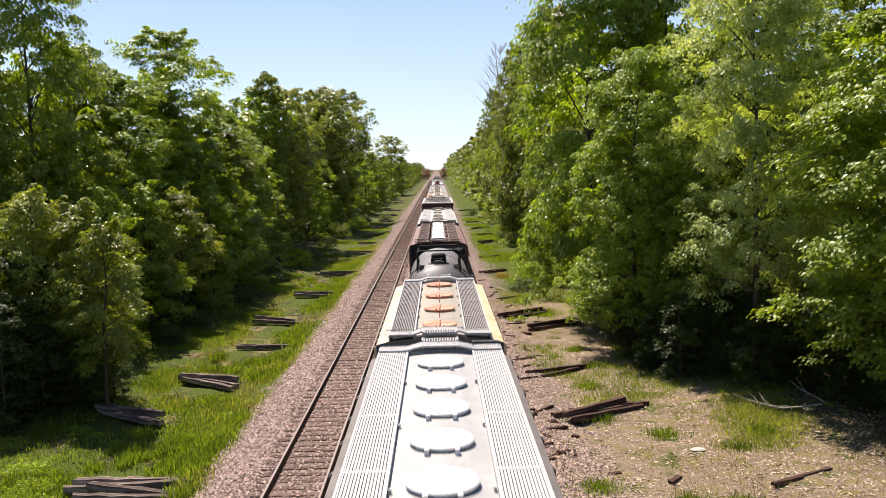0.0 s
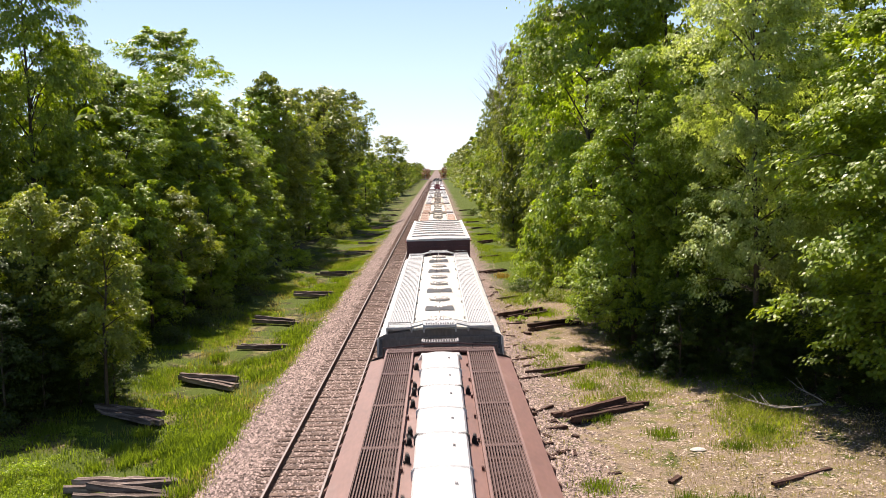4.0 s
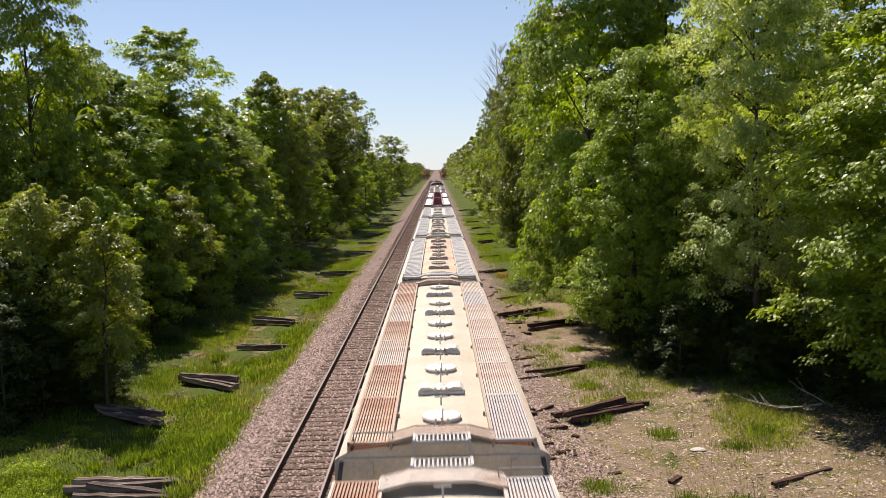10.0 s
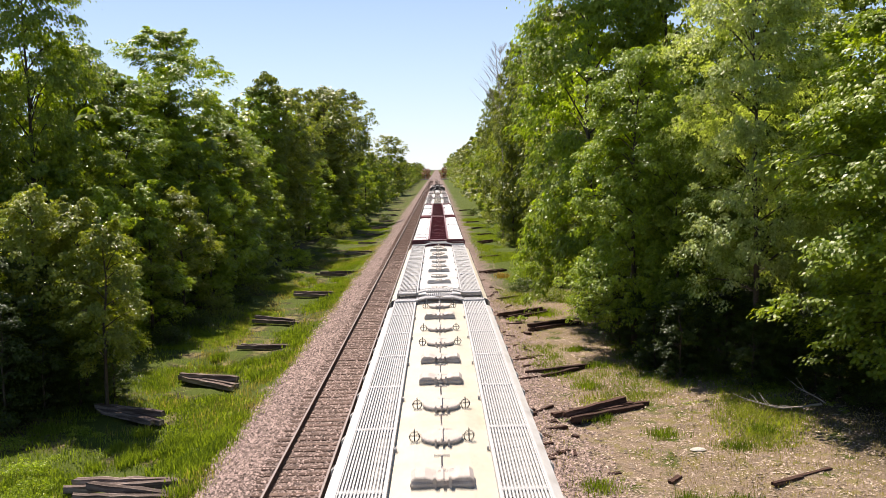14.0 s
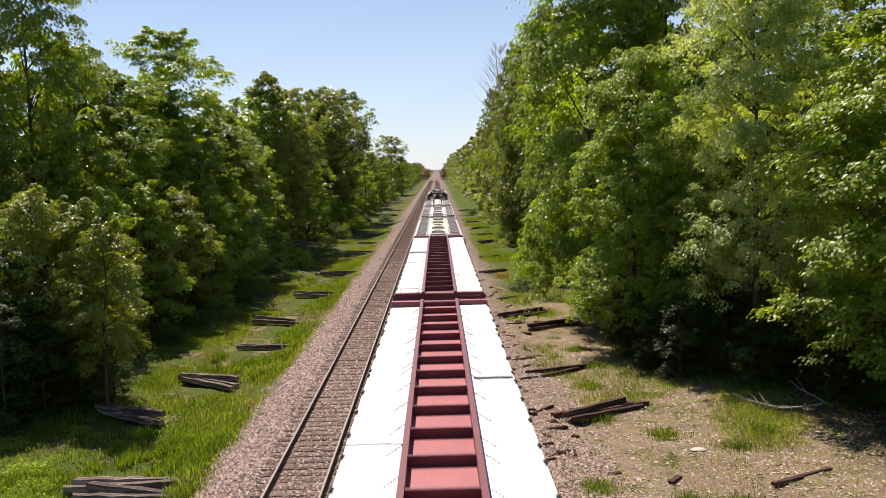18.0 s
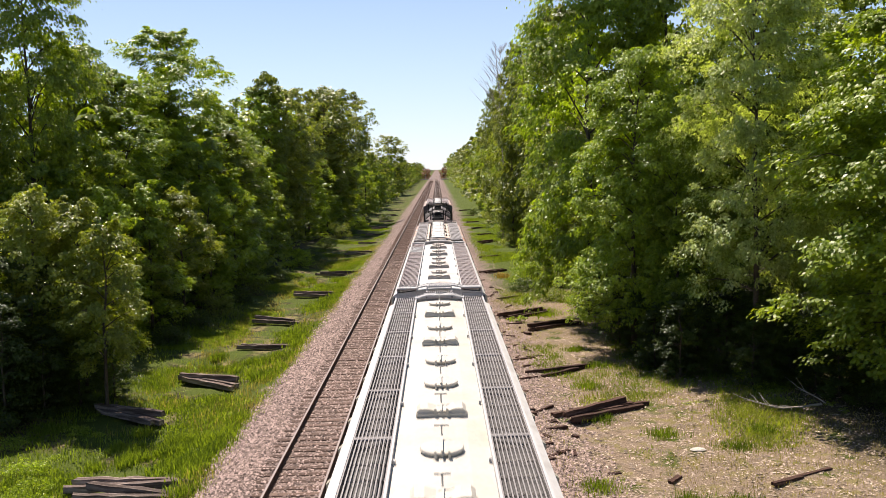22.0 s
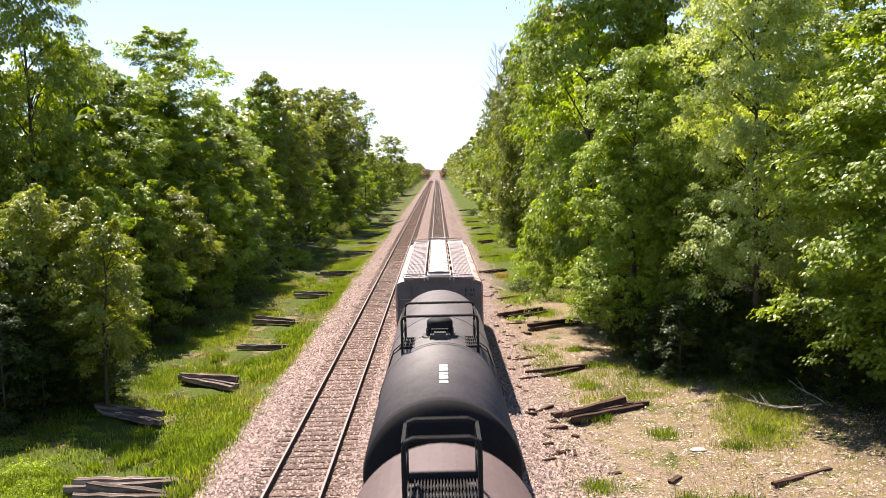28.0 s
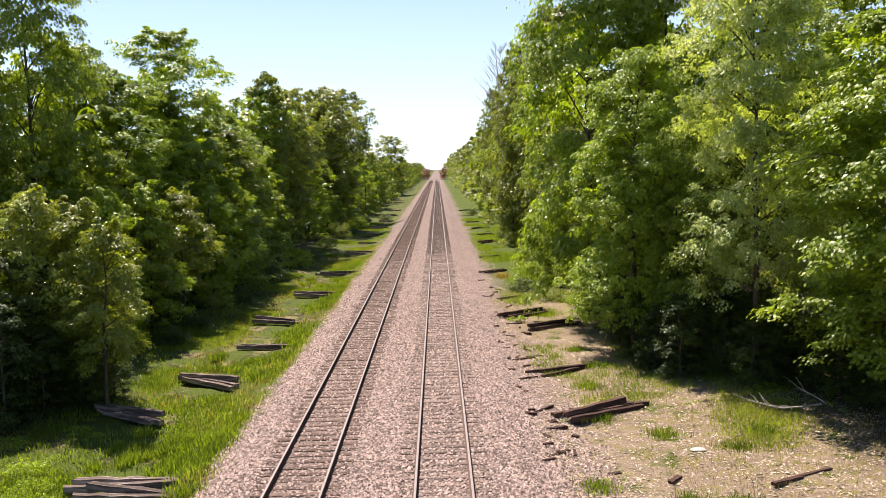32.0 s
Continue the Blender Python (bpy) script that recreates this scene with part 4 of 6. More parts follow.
WRAP_GREY = mat("grey_crease_wrap", (0.46, 0.47, 0.49), 0.5, 0, 0.15, 3)
ROOFWHITE = mat("aged_white_roof", (0.35, 0.325, 0.305), 0.6, 0, 0.08, 1.5, stain=(0.31, 0.275, 0.25), stain_scale=0.8, stretch=(0.4, 1.5, 1))
ROOFRIB = mat("dark_roof_rib", (0.12, 0.105, 0.098), 0.7, 0, 0.15, 3)
WHEEL = mat("wheel_steel", (0.12, 0.085, 0.07), 0.7, 0.3, 0.2, 5)
SIDERED = mat("oxide_red_side", (0.20, 0.055, 0.052), 0.6, 0, 0.12, 2)


# ---------------------------------------------------------------- the train: parts that the wagons share
def side_mesh():
    """One truck: two cast side frames, a bolster, springs."""
    g = Geo()
    for s in (-1, 1):
        g.prism([(s * 1.03, 0.32), (s * 1.15, 0.32), (s * 1.15, 0.62), (s * 1.03, 0.62)], -1.15, 1.15)
        for y in (-0.89, 0.89):
            g.box(s * 1.09 - 0.1, s * 1.09 + 0.1, y - 0.17, y + 0.17, 0.36, 0.6)
        g.box(s * 1.09 - 0.09, s * 1.09 + 0.09, -0.3, 0.3, 0.2, 0.75)
    g.box(-1.1, 1.1, -0.2, 0.2, 0.5, 0.8)
    return g.mesh("truck", SOOT)


def wheelset_mesh():
    g = Geo().lathe([(0.07, -1.0), (0.07, 1.0)], axis="x", sides=8)
    for s in (-1, 1):
        g.lathe([(0.42, s * 0.70), (0.455, s * 0.685), (0.455, s * 0.66), (0.36, s * 0.66)], axis="x", sides=20)
        g.lathe([(0.42, s * 0.70), (0.42, s * 0.80)], axis="x", sides=20)
    return g.mesh("wheelset", WHEEL)


TRUCK, WHEELSET = side_mesh(), wheelset_mesh()
COUPLER = Geo().box(-0.09, 0.09, -0.65, 0.5, 0.74, 0.92).box(-0.16, 0.16, -0.68, -0.4, 0.7, 0.97).mesh("coupler", SOOT)
GRAB = Geo().tube([(-0.3, 0, 0), (-0.3, 0, 0.14), (0.3, 0, 0.14), (0.3, 0, 0)], 0.014, 5).mesh("grab_iron", BARD)
GRAB_B = Geo().tube([(-0.3, 0, 0), (-0.3, 0, 0.14), (0.3, 0, 0.14), (0.3, 0, 0)], 0.014, 5).mesh("grab_iron", BLACK)
GRAB_R = Geo().tube([(-0.3, 0, 0), (-0.3, 0, 0.14), (0.3, 0, 0.14), (0.3, 0, 0)], 0.014, 5).mesh("grab_iron", MAROON)


def running_gear(t, L):
    """Trucks with their wheelsets, and a coupler at each end."""
    for y in (2.0, L - 2.0):
        tr = part("truck", TRUCK, t, "sooty cast truck", at=pose(0, y, 0))
        for dy in (-0.89, 0.89):
            part("wheelset", WHEELSET, tr, at=pose(0, dy, 0.455))
    part("coupler", COUPLER, t, at=pose(0, 0, 0))
    part("coupler", COUPLER, t, at=pose(0, L, 0, 0, 0, 180))


def board_meshes(x0, x1, ln, material, n=10, share=0.48):
    """A running board panel: its frame of cross straps, one of its lengthways bars, and where the bars lie."""
    g, w = Geo(), (x1 - x0) / n
    for y in (0.0, ln - 0.045):
        g.box(x0, x1, y, y + 0.045, -0.04, 0.004)
    for y in np.arange(0.6, ln - 0.3, 0.62):
        g.box(x0, x1, y, y + 0.025, -0.085, -0.06)
    for x in (x0 + 0.02, x1 - 0.02):
        g.box(x - 0.02, x + 0.02, 0.045, ln - 0.045, -0.09, -0.04)
    bar = Geo().box(-w * share / 2, w * share / 2, 0.046, ln - 0.046, -0.035, 0.0).mesh("bar", material)
    return g.mesh("running_board", material), bar, [x0 + w * (k + 0.5) for k in range(n)]


def platform_mesh(half, inner, material, depth=0.46, low=0.03, high=0.12):
    """The end platform that climbs over the roof's crown: open grating in a folded sheet with a lip."""
    g = Geo()
    line = [(-half, low), (-inner - 0.05, low), (-0.42, high), (0.42, high), (inner + 0.05, low), (half, low)]
    line = [p for p in line if abs(p[0]) <= half + 0.001]
    n = 10
    for (xa, za), (xb, zb) in zip(line, line[1:]):
        for k in range(n):
            y0 = depth * k / n
            g.prism([(xa, za), (xb, zb), (xb, zb - 0.02), (xa, za - 0.02)], y0, y0 + depth / n * 0.74)
        m = max(2, int(abs(xb - xa) / 0.085))
        for k in range(m + 1):
            f = k / m
            x, z = xa + (xb - xa) * f, za + (zb - za) * f
            g.box(x - 0.012, x + 0.012, 0, depth, z - 0.03, z - 0.004)
        for y in (-0.02, depth):
            g.prism([(xa, za + 0.012), (xb, zb + 0.012), (xb, zb - 0.03), (xa, za - 0.03)], y, y + 0.02)
    return g.mesh("end_platform", material)


def step_meshes(material):
    """The raised step at a wagon's end: its frame, and one of its slats."""
    g = Geo()
    g.box(-0.39, 0.39, -0.32, -0.3, 0.09, 0.145).box(-0.39, 0.39, -0.02, 0.0, 0.09, 0.145)
    g.box(-0.43, -0.39, -0.32, 0.0, -0.05, 0.16).box(0.39, 0.43, -0.32, 0.0, -0.05, 0.16)
    return g.mesh("end_step", material), Geo().box(-0.014, 0.014, -0.299, -0.021, 0.1, 0.14).mesh("slat", material)


def round_lid_mesh(r, material, th=0.06):
    g = Geo().lathe([(r * 0.9, -0.06), (r * 0.9, 0.02), (r, 0.02), (r, th * 0.75), (r * 0.96, th), (r * 0.3, th + 0.006), (0.01, th + 0.007)], sides=28)
    return g.mesh("hatch", material, False)


def rib_mesh(r, material, th=0.06):
    g = Geo()
    p = [(0.2 * r, -0.006), (0.9 * r, -0.011), (0.9 * r, 0.011), (0.2 * r, 0.006)]
    g.v += [(u, w, th - 0.01) for u, w in p] + [(u * 0.99, w, th + 0.012) for u, w in p]
    g.f += [(4, 5, 6, 7), (0, 1, 5, 4), (1, 2, 6, 5), (2, 3, 7, 6), (3, 0, 4, 7)]
    return g.mesh("rib", material)


def saddle_lid_mesh(w, d, material):
    """A square lid that dips in the middle, with thick ends."""
    xs = [-w, -w * 0.86, -w * 0.55, -w * 0.2, w * 0.2, w * 0.55, w * 0.86, w]
    top = [0.07, 0.125, 0.125, 0.085, 0.085, 0.125, 0.125, 0.07]
    g = Geo().prism([(x, -0.06) for x in xs] + [(x, z) for x, z in zip(reversed(xs), reversed(top))], -d, d)
    g.prism([(-w * 1.02, 0.0), (w * 1.02, 0.0), (w * 1.02, 0.05), (-w * 1.02, 0.05)], -d - 0.03, -d)
    for x in (-0.1, 0.1):
        g.box(x - 0.02, x + 0.02, -d - 0.06, -d + 0.02, 0.02, 0.14)
    return g.mesh("hatch", material)


def lever_mesh(r, material):
    g = Geo().box(-0.015, 0.015, -r - 0.07, r + 0.1, 0.095, 0.125)
    g.tube([(0, r + 0.02, 0.12), (0, r + 0.05, 0.26)], 0.014, 5)
    g.tube([(-0.11, r + 0.05, 0.26), (0.11, r + 0.05, 0.26)], 0.014, 5)
    for x in (-0.11, 0.09):
        g.box(x, x + 0.03, -r - 0.06, -r + 0.03, -0.02, 0.11)
    return g.mesh("lever", material)


def valve_wheel_mesh(material):
    g = Geo()
    ring = [(0.08 * math.cos(a), 0, 0.08 * math.sin(a) + 0.10) for a in np.linspace(0, 2 * math.pi, 13)]
    g.tube(ring, 0.010, 4, caps=False)
    g.box(-0.09, 0.09, -0.008, 0.008, 0.112, 0.128).box(-0.008, 0.008, -0.008, 0.008, 0.0, 0.22)
    return g.mesh("hand_wheel", material)


def post_mesh(material, z0, z1):
    return Geo().prism([(0, z0), (0.07, z0 + 0.1), (0.07, z1 - 0.06), (0, z1)], -0.05, 0.05).mesh("side_post", material)


def bars(t, x0, z0, y, w, h, n, material, name="lettering"):
    """Writing that stands for a number: plain upright bars on an end wall that faces the bridge."""
    g = Geo()
    rnd = random.Random(int(x0 * 100) + n)
    for k in range(n):
        x = x0 + w * k / n
        g.box(x, x + w / n * 0.62, y - 0.006, y, z0, z0 + h * rnd.choice((1, 1, 0.92)))
    g.part(name, material, t)


def words(t, text, x, y, z, size, material):
    """Lettering on an end wall that faces the bridge."""
    cu = bpy.data.curves.new("lettering", "FONT")
    cu.body, cu.size, cu.extrude, cu.align_x = text, size, 0.003, "LEFT"
    cu.materials.append(material)
    ob = new("lettering", cu)
    ob.parent = t
    ob.matrix_basis = pose(x, y, z, 90, 0, 0)
    return ob


ROUND, SQUARE = "R", "Q"
ALTERNATE = "RQRQRRQRQR"


def hopper(s0, s1, label, roof, side, boards, under, platform, lids=ALTERNATE, first=1.35, inner=0.74, outer=1.39, z=4.2, eave=None,
           lid_mat=None, r=0.33, bar_n=14, share=0.6, ends="open", posts=14, wheels=False, troughs=0, end_mat=None, panels=7, lever=True, grab=None, step=None, ribs=True, end_deck=None, narrow=False):
    """A covered hopper wagon: sides, crowned roof, running boards of bars, end platforms, hatches, trucks."""
    L = s1 - s0
    t = thing("hopper_car", label, "rail wagon", group="wagons of the train")
    cars.append((t, s0))
    eave, lid_mat, end_mat, grab = eave or side, lid_mat or roof, end_mat or DIRTY, grab or GRAB
    ez = z - 0.24
    # sides and the hoppers below
    a, b = 0.16, L - 0.16
    body = Geo()
    for s in (-1, 1):
        body.quad((s * 1.6, a, 1.25), (s * 1.6, b, 1.25), (s * 1.6, b, ez), (s * 1.6, a, ez))
        body.quad((s * 1.6, a, 1.25), (s * 1.6, b, 1.25), (s * 1.45, b, 1.15), (s * 1.45, a, 1.15))
    body.box(-0.35, 0.35, 0.1, L - 0.1, 0.75, 1.05)
    bays = max(2, round((L - 3) / 4.4))
    for k in range(bays):
        y0, y1 = 1.9 + (L - 3.8) * k / bays, 1.9 + (L - 3.8) * (k + 1) / bays
        i, m = len(body.v), (y0 + y1) / 2
        body.v += [(-1.45, y0, 1.2), (1.45, y0, 1.2), (1.45, y1, 1.2), (-1.45, y1, 1.2), (-0.6, m - 0.45, 0.35), (0.6, m - 0.45, 0.35), (0.6, m + 0.45, 0.35), (-0.6, m + 0.45, 0.35)]
        body.f += [tuple(i + q for q in f) for f in ((4, 5, 6, 7), (0, 1, 5, 4), (1, 2, 6, 5), (2, 3, 7, 6), (3, 0, 4, 7))]
    body.part("body", side, t)
    # roof: crown in the middle, dark sheet under the boards, eaves outside
    crown = [(-inner, z - 0.085), (-inner * 0.55, z - 0.045), (0, z - 0.03), (inner * 0.55, z - 0.045), (inner, z - 0.085)]
    Geo().prism(crown + [(inner, z - 0.2), (-inner, z - 0.2)], a + 0.006, b - 0.006).part("roof_crown", roof, t)
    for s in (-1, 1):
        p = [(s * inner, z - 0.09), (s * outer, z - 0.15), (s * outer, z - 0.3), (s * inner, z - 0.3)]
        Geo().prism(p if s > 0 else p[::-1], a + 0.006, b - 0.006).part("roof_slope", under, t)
        p = [(s * outer, z - 0.148), (s * 1.6, ez), (s * 1.6, ez - 0.09), (s * outer, z - 0.3)]
        Geo().prism(p if s > 0 else p[::-1], a + 0.006, b - 0.006).part("eave", eave, t)
        Geo().box(s * inner - 0.018, s * inner + 0.018, 0.1, L - 0.1, z - 0.12, z + 0.012).part("board_edge", platform, t)
        Geo().box(s * outer - 0.018, s * outer + 0.018, 0.1, L - 0.1, z - 0.16, z + 0.012).part("board_edge", platform, t)
    # end walls
    for y, d in ((a, 1), (b, -1)):
        e = [(-1.6, 1.25), (1.6, 1.25), (1.6, ez), (outer, z - 0.15), (inner, z - 0.09), (0, z - 0.04), (-inner, z - 0.09), (-outer, z - 0.15), (-1.6, ez)]
        if ends == "flat":
            e = e[:2] + [(1.6 * math.sin(q), ez + 0.22 * math.cos(q)) for q in (1.5, 1.2, 0.9, 0.6, 0.3, 0.0, -0.3, -0.6, -0.9, -1.2, -1.5)]
        w = Geo().prism(e, y, y + 0.02 * d).part("end_wall", end_mat, t)
        g = Geo()
        for x in (-1.1, -0.35, 0.35, 1.1):
            g.box(x - 0.04, x + 0.04, min(y, y - 0.07 * d), max(y, y - 0.07 * d), 1.3, z - 0.32)
        g.part("end_rib", end_mat, w)
        top = Geo()
        if ends == "open":
            top.box(-1.57, 1.57, min(y, y - 0.03 * d), max(y, y - 0.03 * d), ez - 0.1, ez - 0.02).part("end_beam", end_mat, w)
        else:
            top.tube([(-1.3, y + 0.05 * d, ez + 0.06), (-1.3, y + 0.02 * d, ez + 0.3), (-0.45, y + 0.02 * d, ez + 0.38), (0.45, y + 0.02 * d, ez + 0.38), (1.3, y + 0.02 * d, ez + 0.3), (1.3, y + 0.05 * d, ez + 0.06)], 0.018, 5).part("hand_rail", end_deck or end_mat, w)
        if ends == "open":
            for s in (-1, 1):
                Geo().tube([(s * 1.54, y - 0.06 * d, ez - 0.05), (s * 1.62, y - 0.35 * d, ez - 0.75), (s * 1.6, y - 0.35 * d, 1.2)], 0.045, 4).part("corner_post", SOOT, w)
            Geo().box(-1.5, 1.5, min(y, y - 0.5 * d), max(y, y - 0.5 * d), 1.0, 1.12).part("end_sill", SOOT, w)
        for k in range(6):
            part("ladder_rung", grab, w, at=pose(-1.2 if d > 0 else 1.2, y - 0.02 * d, 1.5 + 0.38 * k, 90 * d, 0, 0))
    # running boards
    ln = (L - 0.2) / panels
    cache = {}
    for k in range(panels):
        for s, mats in ((-1, boards[0]), (1, boards[1])):
            m = mats[k % len(mats)]
            if (s, m.name) not in cache:
                cache[(s, m.name)] = board_meshes(*((-outer, -inner) if s < 0 else (inner, outer)), ln, m, bar_n, share)
            board, bar, places = cache[(s, m.name)]
            ob = part("running_board", board, t, at=pose(0, 0.1 + ln * k, z))
            for x in places:
                part("bar", bar, ob, at=pose(x, 0, 0))
    pm = platform_mesh(inner + 0.03 if narrow else outer, inner * 0.9 if narrow else inner, platform) if ends == "open" else platform_mesh(outer, inner, end_deck or platform, 0.42, 0.008, 0.03)
    sm, slat = step_meshes(step or platform)
    for y, turn in ((0.03, 0), (L - 0.03, 180)):
        part("end_platform", pm, t, at=pose(0, y, z, 0, 0, turn))
        ob = part("end_step", sm, t, at=pose(0, y - 0.03 if turn == 0 else y + 0.03, z, 0, 0, turn))
        for k in range(13):
            part("slat", slat, ob, at=pose(-0.37 + 0.74 * k / 12, 0, 0))
        part("grab_iron", grab, t, at=pose(-1.05 if turn == 0 else 1.05, y + (0.12 if turn == 0 else -0.12), z))
    # hatches
    if troughs:
        tl = (L - 2.0) / troughs
        tm = Geo().prism([(-0.4, -0.12), (0.4, -0.12), (0.4, 0.05), (0.37, 0.1), (0.12, 0.135), (-0.12, 0.135), (-0.37, 0.1), (-0.4, 0.05)], 0.02, tl - 0.02).mesh("trough_hatch", lid_mat)
        st = Geo().prism([(-0.43, -0.1), (0.43, -0.1), (0.43, 0.075), (0.38, 0.115), (0.12, 0.147), (-0.12, 0.147), (-0.38, 0.115), (-0.43, 0.075)], -0.012, 0.012).mesh("hatch_strap", lid_mat)
        gap = Geo().prism([(-0.43, -0.1), (0.43, -0.1), (0.43, 0.065), (0.39, 0.115), (-0.39, 0.115), (-0.43, 0.065)], -0.035, 0.035).mesh("hatch_joint", SOOT)
        latch = Geo().box(-0.035, 0.035, -0.035, 0.035, -0.1, 0.03).box(-0.02, 0.02, -0.08, 0.05, 0.02, 0.07).box(-0.06, 0.015, -0.02, 0.02, -0.1, -0.03).mesh("latch", BLACK)
        stud = Geo().box(-0.022, 0.022, -0.022, 0.022, 0.12, 0.15).mesh("stud", BARD)
        for k in range(troughs):
            h = part("trough_hatch", tm, t, at=pose(0, 1.0 + tl * k, z))
            part("hatch_joint", gap, h, at=pose(0, 0, 0))
            for f in (0.48,):
                part("hatch_strap", st, h, at=pose(0, tl * f, 0))
            for f in (0.0, 0.16, 0.72):
                part("latch", latch, h, "black latch", at=pose(-0.5, tl * f + 0.02, 0, 0, 0, 12))
            part("latch", latch, h, "black latch", at=pose(0.5, 0.02, 0, 0, 0, 170))
            for f in (0.25, 0.78):
                part("stud", stud, h, at=pose(0.18, tl * f, 0))
        for y in (0.85, L - 0.85):
            Geo().prism([(-0.5, z - 0.09), (0.5, z - 0.09), (0.42, z + 0.05), (-0.42, z + 0.05)], y - 0.1, y + 0.1).part("hatch_end", lid_mat, t)
    else:
        n = len(lids)
        rib = rib_mesh(r, lid_mat)
        rm, qm = round_lid_mesh(r, lid_mat), saddle_lid_mesh(0.42, 0.2, lid_mat)
        lr, lq, vw = lever_mesh(r, lid_mat), lever_mesh(0.2, lid_mat), valve_wheel_mesh(SOOT)
        hinge = Geo().box(-0.035, 0.035, -r - 0.09, -r + 0.03, -0.05, 0.07).mesh("hinge", lid_mat)
        for k, c in enumerate(lids):
            y = first + (L - 2 * first) * k / (n - 1)
            h = part("hatch", rm if c == ROUND else qm, t, ("round ribbed lid" if ribs and r < 0.4 else "smooth round lid") if c == ROUND else "square saddle lid", at=pose(0, y, z - 0.02))
            if c == ROUND and r < 0.4 and ribs:
                for q in range(12):
                    part("rib", rib, h, at=pose(0, 0, 0, 0, 0, 30 * q + 7))
            if lever:
                part("lever", lr if c == ROUND else lq, h)
            else:
                for x in (-0.225, 0.225):
                    part("hinge", hinge, h, at=pose(x, 0, 0))
            if wheels and c == ROUND:
                for x in (-0.42, 0.42):
                    part("hand_wheel", vw, h, at=pose(x, -0.05, -0.05, 0, 0, 12))
    # side posts, and small brackets along the crown's edges
    pm2 = post_mesh(side, 1.3, ez - 0.02)
    br = Geo().box(-0.02, 0.02, -0.025, 0.025, -0.1, -0.01).mesh("bracket", platform)
    for k in range(posts):
        y = 0.3 + (L - 0.6) * k / (posts - 1)
        part("side_post", pm2, t, at=pose(1.6, y, 0))
        part("side_post", pm2, t, at=pose(-1.6, y, 0, 0, 0, 180))
        if k % 2:
            for s in (-1, 1):
                part("bracket", br, t, at=pose(s * (inner - 0.05), y, z))
    running_gear(t, L)
    return t


# ---------------------------------------------------------------- the train: its wagons, in running order
hopper(0.6, 19.43, "light grey covered hopper wagon with large white round hatches", GREYP, DIRTY, ([BARW], [BARW]), UNDER_G, GALV, "RRRRRRRRRR", 1.6,
       lid_mat=LIDWHITE, r=0.5, share=0.74, lever=False)
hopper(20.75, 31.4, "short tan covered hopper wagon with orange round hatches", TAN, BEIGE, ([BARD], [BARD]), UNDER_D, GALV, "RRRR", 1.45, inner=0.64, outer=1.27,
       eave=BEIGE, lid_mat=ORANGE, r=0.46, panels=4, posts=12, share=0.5)


